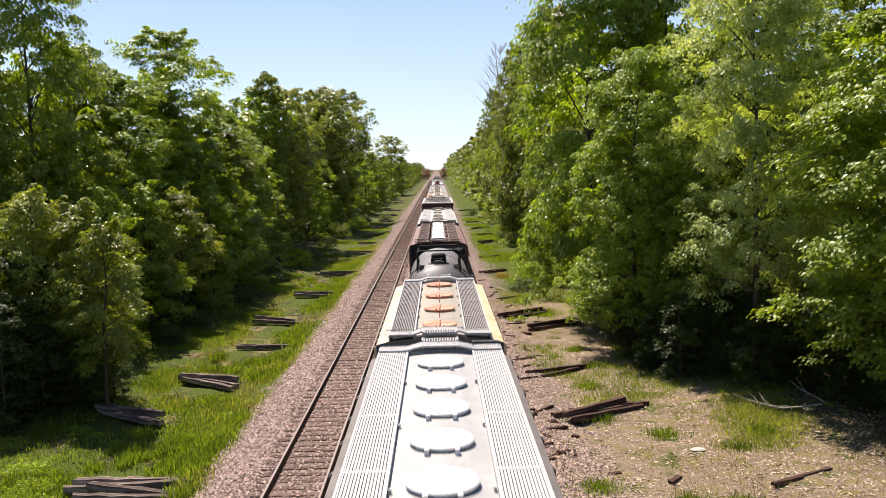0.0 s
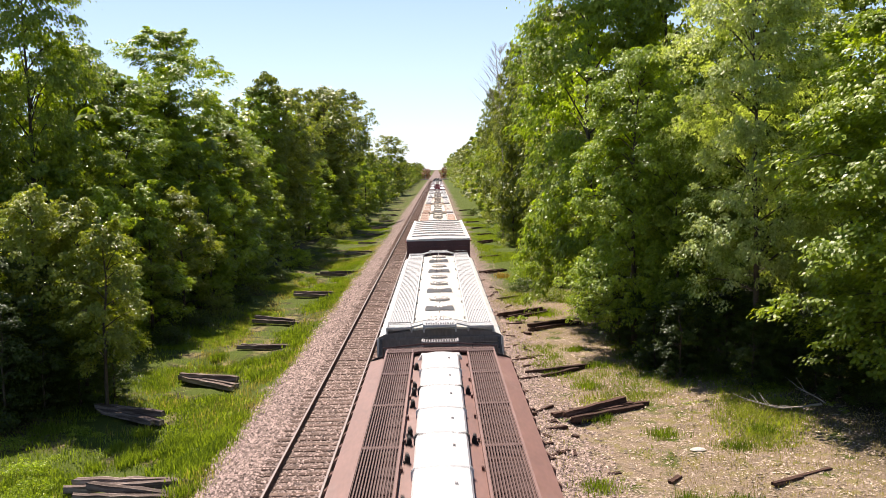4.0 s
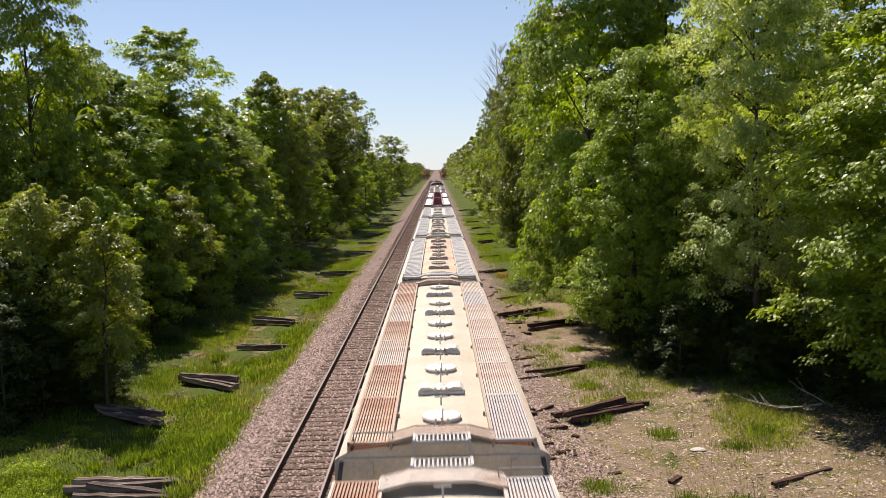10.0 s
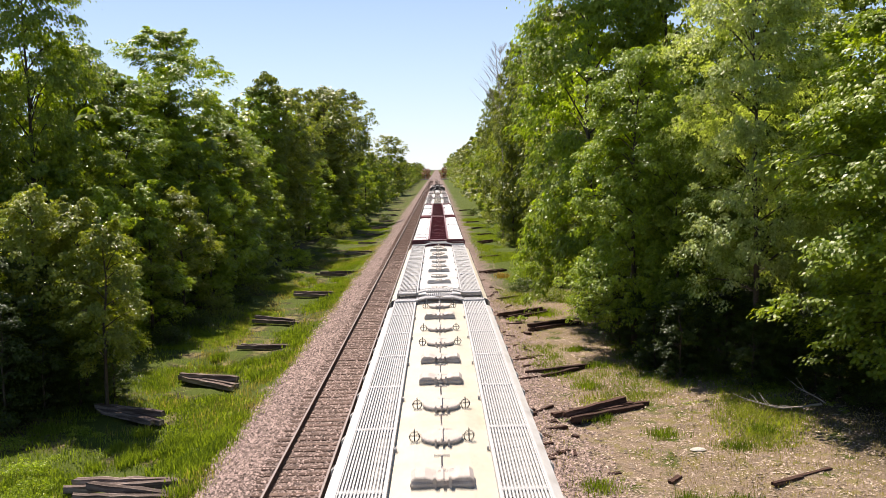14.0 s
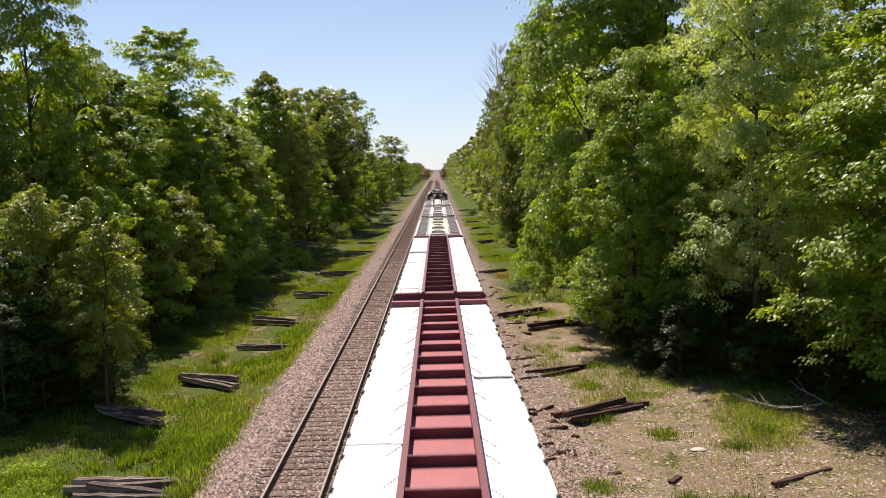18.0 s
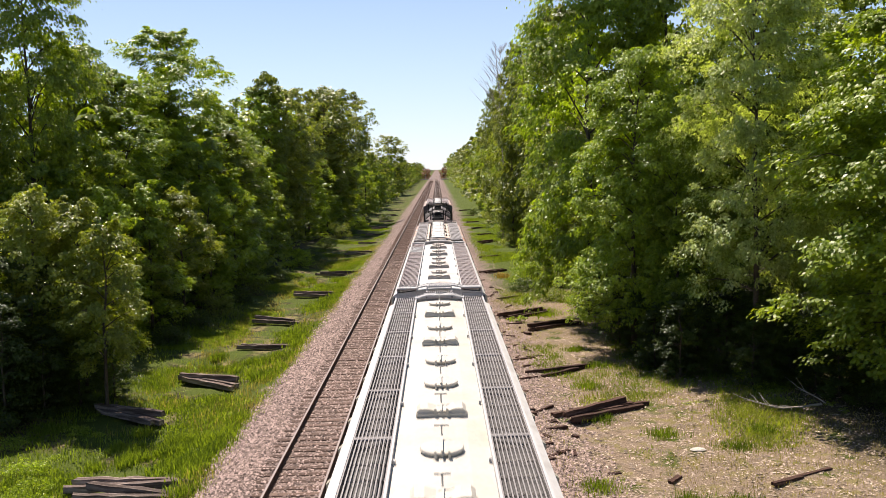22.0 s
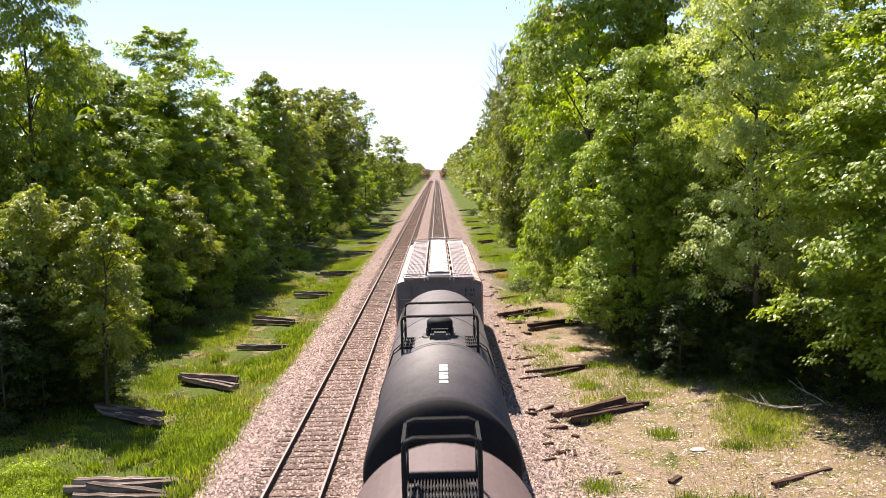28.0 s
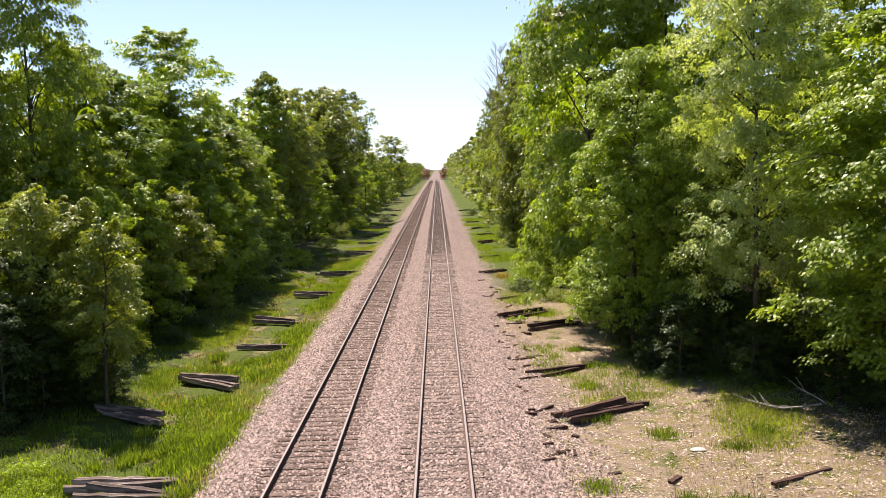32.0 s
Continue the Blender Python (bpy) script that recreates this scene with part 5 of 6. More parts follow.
def tank(s0, s1, label, paint, head, dome_y, kind, R=1.5, top=4.13, ring=()):
    """A tank wagon: barrel with domed heads, saddle frame, manway with its guard rails."""
    L, zc = s1 - s0, top - R
    t = thing("tank_car", label, "rail wagon", group="wagons of the train")
    cars.append((t, s0))
    Geo().lathe([(R, 0.5), (R, L - 0.5)], cz=zc, axis="y", sides=48).part("barrel", paint, t, smooth=True)
    for y, d in ((0.5, -1), (L - 0.5, 1)):
        Geo().lathe([(R * math.cos(a), d * 0.5 * math.sin(a)) for a in np.linspace(0, 1.5, 8)], cy=y, cz=zc, axis="y", sides=48).part("tank_head", head, t, smooth=True)
    for y in ring:
        Geo().lathe([(R, -0.03), (R + 0.012, -0.02), (R + 0.012, 0.02), (R, 0.03)], cy=y, cz=zc, axis="y", sides=48).part("weld_band", paint, t)
    for s in (-1, 1):
        Geo().box(s * 1.3 - 0.2, s * 1.3 + 0.2, 0.6, L - 0.6, 1.0, 1.06).part("side_walk", BLACK, t)
        Geo().tube([(s * 1.56, 0.6, 1.95), (s * 1.56, L - 0.6, 1.95)], 0.018, 5).part("side_rail", BLACK, t)
        g = Geo()
        for x in (dome_y - 0.25, dome_y + 0.25):
            g.tube([(s * 1.5, x, 1.05), (s * 1.58, x, 2.6), (s * 1.2, x, top - 0.45), (s * 0.95, x, top - 0.25)], 0.018, 4)
        for k in range(8):
            z = 1.25 + 0.3 * k
            x = s * (1.5 + 0.08 * min(1, (z - 1.05) / 1.55)) if z < 2.6 else s * (1.58 - 0.38 * (z - 2.6) / (top - 3.05))
            g.tube([(x, dome_y - 0.25, z), (x, dome_y + 0.25, z)], 0.012, 4)
        g.part("side_ladder", BLACK, t)
    Geo().box(-0.3, 0.3, 0.0, L, 0.8, 1.1).box(-1.45, 1.45, 0.0, 0.35, 0.85, 1.1).box(-1.45, 1.45, L - 0.35, L, 0.85, 1.1).part("frame", BLACK, t)
    for y in (1.9, L - 1.9):
        Geo().box(-1.1, 1.1, y - 0.25, y + 0.25, 1.0, zc - R + 0.35).part("saddle", BLACK, t)
    rings = [(0.30, -0.2), (0.30, 0.12), (0.33, 0.12), (0.33, 0.34), (0.27, 0.41), (0.02, 0.43)] if kind == "cage" else [(0.27, -0.2), (0.27, 0.42), (0.24, 0.48), (0.02, 0.5)]
    man = Geo().lathe(rings, cy=dome_y, cz=top, sides=24)
    man.part("manway", BLACK, t, "black manway dome", True)
    g = Geo().box(-0.27, 0.27, dome_y - 0.6, dome_y - 0.36, top - 0.08, top + 0.09, 0.03).box(-0.16, 0.16, dome_y - 0.7, dome_y - 0.5, top + 0.02, top + 0.17, 0.02)
    g.tube([(-0.2, dome_y - 0.5, top + 0.1), (-0.2, dome_y - 0.5, top + 0.22), (0.2, dome_y - 0.5, top + 0.22), (0.2, dome_y - 0.5, top + 0.1)], 0.02, 5)
    g.part("valve_bracket", SOOT, t)

    bolt = Geo().box(-0.025, 0.025, -0.03, 0.06, -0.03, 0.12).tube([(0, 0.03, 0.1), (0, 0.03, 0.2)], 0.016, 5).mesh("eye_bolt", SOOT)
    for k in range(8):
        a = 2 * math.pi * (k + 0.5) / 8
        part("eye_bolt", bolt, t, at=pose(0.34 * math.cos(a), dome_y + 0.34 * math.sin(a), top + 0.02, 0, 0, math.degrees(a) + 90))
    Geo().lathe([(0.46, -0.03), (0.46, 0.012), (0.30, 0.02)], cy=dome_y, cz=top - 0.03, sides=24).part("manway_flange", SOOT, t)

    def grate(x0, x1, y0, y1, z, n, name="platform"):
        q, bar = Geo(), Geo().box(-0.010, 0.010, y0, y1, z - 0.04, z).mesh("bar", BLACK)
        for y in np.linspace(y0, y1 - 0.03, max(2, int((y1 - y0) / 0.3) + 1)):
            q.box(x0, x1, y, y + 0.03, z - 0.05, z + 0.004)
        deck = q.part(name, BLACK, t)
        for k in range(n):
            part("bar", bar, deck, at=pose(x0 + (x1 - x0) * (k + 0.5) / n, 0, 0))

    def loop(pts, r=0.033, name="guard_rail"):
        Geo().tube(pts, r, 6).part(name, BLACK, t)

    def rail_x(y, x, z1, corner=0.12):
        z0 = top - 0.35
        loop([(-x, y, z0), (-x, y, z1 - corner), (-x + corner * 0.3, y, z1 - corner * 0.3), (-x + corner, y, z1), (x - corner, y, z1), (x - corner * 0.3, y, z1 - corner * 0.3), (x, y, z1 - corner), (x, y, z0)])

    if kind == "cage":
        for s in (-1, 1):
            grate(*((-1.0, -0.62) if s < 0 else (0.62, 1.0)), dome_y - 0.85, dome_y + 0.35, top - 0.14, 7)
        rail_x(dome_y - 0.85, 0.93, top + 0.62)
        rail_x(dome_y + 0.55, 0.9, top + 0.72)
        for s in (-1, 1):
            loop([(s * 0.93, dome_y - 0.85, top + 0.5), (s * 0.9, dome_y + 0.55, top + 0.6)])
            loop([(s * 0.93, dome_y - 0.85, top + 0.2), (s * 0.9, dome_y + 0.55, top + 0.22)])
    else:
        # a long walkway with tall hoops at its ends and the manway amid it
        for y0, y1 in ((dome_y - 4.4, dome_y - 0.8), (dome_y + 0.55, dome_y + 4.0)):
            grate(-0.48, 0.48, y0, y1, top + 0.05, 22)
        for y0, y1 in ((dome_y + 3.2, dome_y + 4.0), (dome_y - 4.4, dome_y - 3.6)):
            rail_x(y0, 0.48, top + 0.86)
            rail_x(y1, 0.48, top + 0.86)
            for s in (-1, 1):
                for z in (0.42, 0.8):
                    loop([(s * 0.48, y0, top + z), (s * 0.48, y1, top + z)], 0.03)
            Geo().box(-0.46, 0.46, y1 - 0.02, y1 + 0.02, top - 0.02, top + 0.14).part("toe_board", BLACK, t)
        for s in (-1, 1):
            for y in (dome_y - 1.0, dome_y + 0.9):
                loop([(s * 0.62, y, top - 0.3), (s * 0.64, y, top + 0.38), (s * 0.74, y, top + 0.5), (s * 1.0, y, top + 0.5), (s * 1.12, y, top + 0.38), (s * 1.16, y, top - 0.7)], 0.03)
            grate(*((-1.12, -0.64) if s < 0 else (0.64, 1.12)), dome_y - 1.0, dome_y + 0.9, top - 0.22, 8)
    running_gear(t, L)
    return t


tank(32.45, 45.15, "charcoal grey tank wagon with a railed manway", TANKG, TANKG, 5.15, "cage", ring=(4.1, 8.6))
brown = hopper(47.5, 63.7, "brown covered hopper wagon with white trough hatches", BROWN, BROWN, ([BARB], [BARB]), UNDER_B, BROWN, troughs=5, inner=0.62, outer=1.22,
               lid_mat=LIDRUST, ends="flat", end_mat=mat("grimy_black_end", (0.02, 0.02, 0.022), 0.6, 0, 0.2, 2, stain=(0.13, 0.085, 0.065), stain_scale=0.7, stain_low=0.48, stain_high=0.68), share=0.45, posts=26, grab=GRAB_B, step=BARD, end_deck=BARB)
Geo().box(0.27, 1.5, 0.08, 0.088, 3.45, 3.72).part("number_panel", BLACK, brown)
bars(brown, 0.45, 3.710, 0.078, 0.36, 0.11, 4, LETTER)
bars(brown, 0.9, 3.720, 0.078, 0.44, 0.11, 6, LETTER)
hopper(66.15, 85.2, "white covered hopper wagon with a cream roof crown", OFFWHITE, WHITE, ([BARW], [BARW]), UNDER_G, BARW, lid_mat=LIDPALE, share=0.66, eave=WHITE)


def box_car(s0, s1, z=4.78):
    L = s1 - s0
    t = thing("box_car", "dark red box wagon with an aged white ribbed roof", "rail wagon", group="wagons of the train")
    cars.append((t, s0))
    e = Geo().box(-1.58, 1.58, 0.1, L - 0.1, 1.1, z - 0.08)
    e.part("body", SIDERED, t)
    for y in (0.0, L - 0.1):
        w = Geo().box(-1.6, 1.6, y, y + 0.1, 1.05, z - 0.05).part("end_wall", DARKBROWN, t)
        g = Geo()
        for k in range(9):
            zz = 1.4 + 0.36 * k
            g.prism([(-1.5, zz), (1.5, zz), (1.5, zz + 0.1), (-1.5, zz + 0.1)], *((y - 0.05, y) if y == 0 else (y + 0.1, y + 0.15)))
        g.part("end_corrugation", DARKBROWN, w)
    n = 8
    pitch = L / 8.5
    for k in range(9):
        y0, y1 = max(0.02, pitch * k - 0.0), min(L - 0.02, pitch * (k + 1))
        Geo().prism([(-1.54, z - 0.1), (1.54, z - 0.1), (1.54, z - 0.045), (0.7, z - 0.01), (0, z), (-0.7, z - 0.01), (-1.54, z - 0.045)], y0, y1 - 0.004).part("roof_sheet", ROOFWHITE, t)
        if k:
            Geo().prism([(-1.42, z - 0.06), (1.42, z - 0.06), (1.38, z + 0.005), (0.7, z + 0.045), (0, z + 0.055), (-0.7, z + 0.045), (-1.38, z + 0.005)], y0 - 0.045, y0 + 0.045).part("roof_rib", ROOFRIB, t)
            Geo().prism([(-1.45, z - 0.06), (1.45, z - 0.06), (1.42, z - 0.01), (0.7, z + 0.02), (0, z + 0.03), (-0.7, z + 0.02), (-1.42, z - 0.01)], y0 - 0.12, y0 - 0.045).part("rib_flange", WHITE, t)
    for s in (-1, 1):
        Geo().box(s * 1.57 - 0.05, s * 1.57 + 0.05, 0, L, z - 0.11, z - 0.02).part("roof_edge", WHITE, t)
        Geo().box(s * 1.74 - 0.03, s * 1.74 + 0.03, 2.6, L - 4.2, z - 0.42, z - 0.34).part("door_rail", SIDERED, t)
        d = Geo().box(s * 1.62 - 0.04, s * 1.62 + 0.04, 5.6, 9.0, 1.15, z - 0.35).part("door", SIDERED, t)
        g = Geo()
        for k in range(5):
            y = 5.8 + 0.75 * k
            g.box(s * 1.68 - 0.03, s * 1.68 + 0.03, y, y + 0.06, 1.2, z - 0.4)
        g.part("lock_rod", SIDERED, d)
        for y in (3.0, 4.4, 10.4):
            Geo().box(s * 1.66 - 0.06, s * 1.66 + 0.06, y, y + 0.12, z - 0.45, z - 0.36).part("rail_bracket", SIDERED, t)
    Geo().box(-1.6, 1.6, -0.02, 0.04, z - 0.12, z - 0.03).part("end_cap", WHITE, t)
    bars(t, -0.55, 3.62, -0.055, 0.95, 0.06, 22, LETTER)
    running_gear(t, L)


box_car(87.25, 102.3)
hopper(104.05, 122.1, "cream covered hopper wagon with rust-brown running boards", CREAM, CREAM, ([BARR], [BARR, BARR, BARR, BARR, BARR, BARR, GALV]), UNDER_R, BARP, lid_mat=LIDPALE, step=BARW, grab=GRAB, eave=CREAM, end_mat=TANEND, inner=0.8, outer=1.45, ribs=False, narrow=True)
hopper(123.5, 141.65, "cream covered hopper wagon, its boards rusty on one side", CREAM, CREAM, ([BARR, BARR, BARP, BARR, BARP], [GALV, BARP, BARP, BARP, BARP]), UNDER_R, PLAT, lid_mat=LIDPALE, eave=CREAM_RUST, end_mat=TANEND, step=BARW, inner=0.78, outer=1.43, ribs=False, narrow=True)
hopper(142.95, 161.95, "rust-stained cream hopper wagon with galvanised boards", SALMON, CREAM_RUST, ([GALV], [GALV]), UNDER_G, GALV, lid_mat=PINKISH, eave=CREAM_RUST, end_mat=TANEND)
hopper(163.25, 182.0, "pale grey hopper wagon with hand wheels beside its hatches", CREAM, WHITE, ([BARW], [BARW]), UNDER_G, GALV, lids="RQRRQQRRQR", lid_mat=PINKISH, wheels=True, ribs=False, eave=WHITE, end_mat=TANEND, share=0.58)
hopper(183.1, 201.1, "white covered hopper wagon with grey running boards", WHITE, CREAM, ([BARW], [BARW]), UNDER_G, GALV, lid_mat=LIDPALE, eave=CREAM, share=0.5)


def centre_beam(s0, s1, pan, text):
    """A lumber flat with a tall beam down its middle, end bulkheads, and the wrapped lumber on both sides."""
    L, z = s1 - s0, 4.4
    t = thing("lumber_car", "maroon centre-beam lumber wagon with end bulkheads", "rail wagon", group="wagons of the train")
    cars.append((t, s0))
    Geo().box(-1.42, 1.42, 0.0, L, 0.95, 1.15).part("deck", MAROON, t)
    for y, d in ((0.0, 1), (L - 0.26, -1)):
        w = Geo().slab(-1.44, 1.44, y, y + 0.26, 1.15, z - 0.03, 0.02).part("bulkhead", MAROON, t)
        # the cap's lighter red stands for the sky mirrored on the bulkhead top
        for x in (-1.01, 1.01):
            Geo().box(x - 0.41, x + 0.41, y + 0.02, y + 0.24, z - 0.028, z - 0.02).part("bulkhead_cap", MAROON_TOP, w)
        part("grab_iron", GRAB_R, w, at=pose(-0.95 if d > 0 else 0.95, y + 0.13, z - 0.03))
        if d > 0:
            Geo().box(-1.28, -0.62, -0.012, 0.0, z - 0.42, z - 0.18).part("recess", MAROON, w)
            Geo().tube([(-1.25, -0.03, z - 0.33), (-0.66, -0.03, z - 0.33)], 0.018, 5).part("handhold", MAROON_TOP, w)
            for x in (-1.43, 1.43):
                Geo().box(x - 0.05, x + 0.05, -0.06, 0.1, 1.2, z - 0.08).part("corner_stile", MAROON, w)
    for s in (-1, 1):
        Geo().box(s * 0.52 - 0.045, s * 0.52 + 0.045, 0.02, L - 0.02, z - 0.3, z + 0.02).part("top_chord", MAROON, t)
    n = 18
    p = (L - 0.5) / n
    for k in range(n):
        y0 = 0.25 + p * k
        Geo().box(-0.475, 0.475, y0, y0 + p, z - 0.23, z - 0.17).part("top_pan", pan, t)
        if k:
            Geo().box(-0.475, 0.475, y0 - 0.03, y0 + 0.03, z - 0.17, z - 0.015).part("cross_rib", MAROON, t)
    for k in range(13):
        y = 0.6 + (L - 1.2) * k / 12
        Geo().box(-0.4, 0.4, y - 0.06, y + 0.06, 1.15, z - 0.23).part("web_post", MAROON, t)
    if text:
        words(t, "CAUTION", -0.06, -0.008, z - 0.2, 0.115, LETTER)
        words(t, "NO WALKING SURFACE", -0.78, -0.008, z - 0.155, 0.062, LETTER)
        words(t, "ON TOP OF CAR", -0.62, -0.008, z - 0.225, 0.062, LETTER)
    else:
        bars(t, 0.1, z - 0.3, -0.004, 0.32, 0.1, 4, FAINT)
        bars(t, 0.5, z - 0.3, -0.004, 0.42, 0.1, 6, FAINT)
    running_gear(t, L)
    rnd = random.Random(int(s0))
    for s in (-1, 1):
        edges = [0.27] + [0.27 + (L - 0.54) * f for f in ((0.2, 0.4, 0.6, 0.8) if s > 0 else (0.22, 0.43, 0.62, 0.81))] + [L - 0.27]
        for y0, y1 in zip(edges, edges[1:]):
            lumber_stack(s0, s, y0 + 0.02, y1 - 0.02, z - 0.08 + rnd.uniform(-0.03, 0.02), rnd)


def lumber_stack(s0, s, y0, y1, top, rnd):
    """A stack of wrapped lumber: four tiers, the top one folded and creased, on bearers, with tie-down chains."""
    t = thing("lumber_stack", "stack of lumber bundles in white plastic wrap", "lumber", group="wrapped lumber on the flat wagons")
    cars.append((t, s0))
    x0, x1 = (0.59, 1.44) if s > 0 else (-1.44, -0.59)
    h = (top - 1.2) / 4
    for k in range(4):
        z0, z1 = 1.2 + h * k, 1.2 + h * (k + 1) - 0.04
        if k < 3:
            Geo().slab(x0, x1, y0, y1, z0, z1, 0.02).part("lumber_pack", WRAP, t)
        else:
            nx, ny = 7, max(8, int((y1 - y0) / 0.22))
            v, f = [], []
            for j in range(ny + 1):
                for i in range(nx + 1):
                    x, y = x0 + (x1 - x0) * i / nx, y0 + (y1 - y0) * j / ny
                    e = 0.03 if i in (0, nx) or j in (0, ny) else 0.0
                    v.append((x, y, z1 - e + 0.018 * noise.noise((x * 3.1, y * 2.2 + s0, 1.0)) + 0.012 * noise.noise((x * 9, y * 7 + s0, 2.0))))
            w = nx + 1
            f = [(j * w + i, j * w + i + 1, (j + 1) * w + i + 1, (j + 1) * w + i) for j in range(ny) for i in range(nx)]
            g = Geo()
            g.v, g.f = v, f
            i = len(g.v)
            g.box(x0, x1, y0, y1, z0, z1 - 0.035)
            g.part("lumber_pack", WRAP, t)
    for y in np.arange(y0 + 0.3, y1 - 0.1, 1.25):
        g = Geo()
        xs = (0.56, 0.80) if s > 0 else (-0.56, -0.80)
        q = Vector((xs[0], y, top + 0.12))
        e = Vector((xs[1], y - 0.12, top - 0.005))
        for k in range(6):
            a, b = q.lerp(e, k / 6), q.lerp(e, (k + 0.7) / 6)
            g.tube([a, b], 0.010, 4)
        g.tube([(s * 1.445, y, top - 0.05), (s * 1.40, y - 0.02, top - 0.002)], 0.03, 4)
        g.part("tie_down", SOOT, t)
    # a thin grey strip put where the wrap creases at a seam
    if rnd.random() < 0.4:
        y = y0 + 0.02
        Geo().box(x0 + 0.05, x1 - 0.03, y, y + 0.28, top - 0.05, top - 0.028).part("torn_wrap", WRAP_GREY, t)
    for y in (y0 + 0.4, (y0 + y1) / 2, y1 - 0.4):
        Geo().box(x0 + 0.04, x1 - 0.04, y - 0.05, y + 0.05, 1.15, 1.2).part("bearer", OLD_TIE, t)


centre_beam(202.3, 225.1, MAROON_TOP, True)
centre_beam(226.55, 249.6, MAROON_RUST, False)
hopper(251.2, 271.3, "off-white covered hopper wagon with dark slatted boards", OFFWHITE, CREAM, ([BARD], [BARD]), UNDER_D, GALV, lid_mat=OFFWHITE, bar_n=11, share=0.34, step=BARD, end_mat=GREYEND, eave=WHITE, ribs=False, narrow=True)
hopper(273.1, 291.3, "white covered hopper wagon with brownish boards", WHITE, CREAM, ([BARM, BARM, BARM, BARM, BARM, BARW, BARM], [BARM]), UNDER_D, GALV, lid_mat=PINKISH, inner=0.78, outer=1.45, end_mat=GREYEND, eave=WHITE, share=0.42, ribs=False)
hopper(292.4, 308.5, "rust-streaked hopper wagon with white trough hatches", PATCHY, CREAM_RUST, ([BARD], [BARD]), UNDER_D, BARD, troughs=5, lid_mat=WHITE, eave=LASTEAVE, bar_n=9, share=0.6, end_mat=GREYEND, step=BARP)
tank(309.6, 322.3, "dusty red-brown tank wagon with a railed top platform", TANKR, TANKHEAD, 6.6, "walk")
tank3 = tank(323.95, 338.75, "dusty black tank wagon with a railed manway", TANKB, TANKHEAD, 6.45, "cage", ring=(5.4, 9.1))
for i in range(5):
    y = 1.5 + 0.34 * i
    Geo().box(-0.03, 0.15, y, y + (0.24 if i % 2 else 0.17), 4.12, 4.136).part("lettering", LETTER, tank3)
last = hopper(340.9, 357.45, "rust-streaked white hopper wagon with ribbed trough hatches", RUSTY, LASTEAVE, ([BARM], [BARM, BARM, BARM, BARM, BARM, BARM, GALV]), UNDER_D, BARW, troughs=7, lid_mat=WHITE,
              inner=0.56, outer=1.32, eave=LASTEAVE, ends="flat", end_mat=mat("pale_grey_end", (0.115, 0.10, 0.098), 0.65, 0, 0.2, 2, stain=(0.085, 0.055, 0.045), stain_scale=0.8), posts=24, step=GALV, end_deck=BARM)
bars(last, 0.98, 3.62, 0.155, 0.4, 0.12, 4, DARKLETTER)
bars(last, 0.98, 3.45, 0.155, 0.4, 0.12, 6, DARKLETTER)


# ---------------------------------------------------------------- stones, old ties, weeds
def scatter_stones():
    """Loose crushed rock on the bed and spilling over its shoulders, nearest the bridge."""
    rng = np.random.default_rng(3)
    n = 150000
    y = 14 + 96 * rng.random(n) ** 2.0
    y = np.where((y > 60) & (rng.random(n) < (y - 60) / 50), 14 + 30 * rng.random(n), y)
    x = rng.uniform(-7.3, 5.4, n)
    edge = np.maximum(np.maximum((x - 3.2) * 0.8, -6.3 - x), 0)
    keep = rng.random(n) > edge * 0.55
    x, y = x[keep], y[keep]
    on_tie = np.minimum(np.abs(x - TRACKS[0]), np.abs(x - TRACKS[1])) < 1.25
    near_rail = np.minimum(np.abs(np.abs(x - TRACKS[0]) - 0.7525), np.abs(np.abs(x - TRACKS[1]) - 0.7525)) < 0.1
    keep = ~near_rail & (~on_tie | (rng.random(len(x)) < np.where(x < -2, 0.28, 0.5)))
    x, y, on_tie = x[keep], y[keep], on_tie[keep]
    k = len(x)
    z = np.array([ground_z(a, b) for a, b in zip(x, y)]) + np.where(on_tie, rng.uniform(0.0, 0.035, k), rng.uniform(-0.01, 0.02, k))
    base = np.array([(1, 0, 0), (-0.3, 0.9, 0.1), (-0.7, -0.7, 0), (0.25, 0.1, 0.75), (-0.35, -0.1, 0.6), (0, 0, -0.5)], float)
    tri = np.array([(0, 1, 3), (1, 4, 3), (1, 2, 4), (2, 0, 4), (0, 3, 4)])
    s = rng.uniform(0.026, 0.07, k)
    a = rng.uniform(0, 2 * np.pi, k)
    jit = base[None] * rng.uniform(0.65, 1.3, (k, 6, 3))
    c, sn = np.cos(a)[:, None], np.sin(a)[:, None]
    v = np.stack([jit[..., 0] * c - jit[..., 1] * sn, jit[..., 0] * sn + jit[..., 1] * c, jit[..., 2]], axis=2) * s[:, None, None]
    v += np.stack([x, y, z], axis=1)[:, None]
    f = (np.arange(k)[:, None, None] * 6 + tri[None]).reshape(-1, 3)
    tagged(new("ballast_stones", array_mesh("ballast_stones", v.reshape(-1, 3), f, STONE)), "loose pinkish-grey crushed rock between and beside the rails", "ballast", kind="stuff")


scatter_stones()


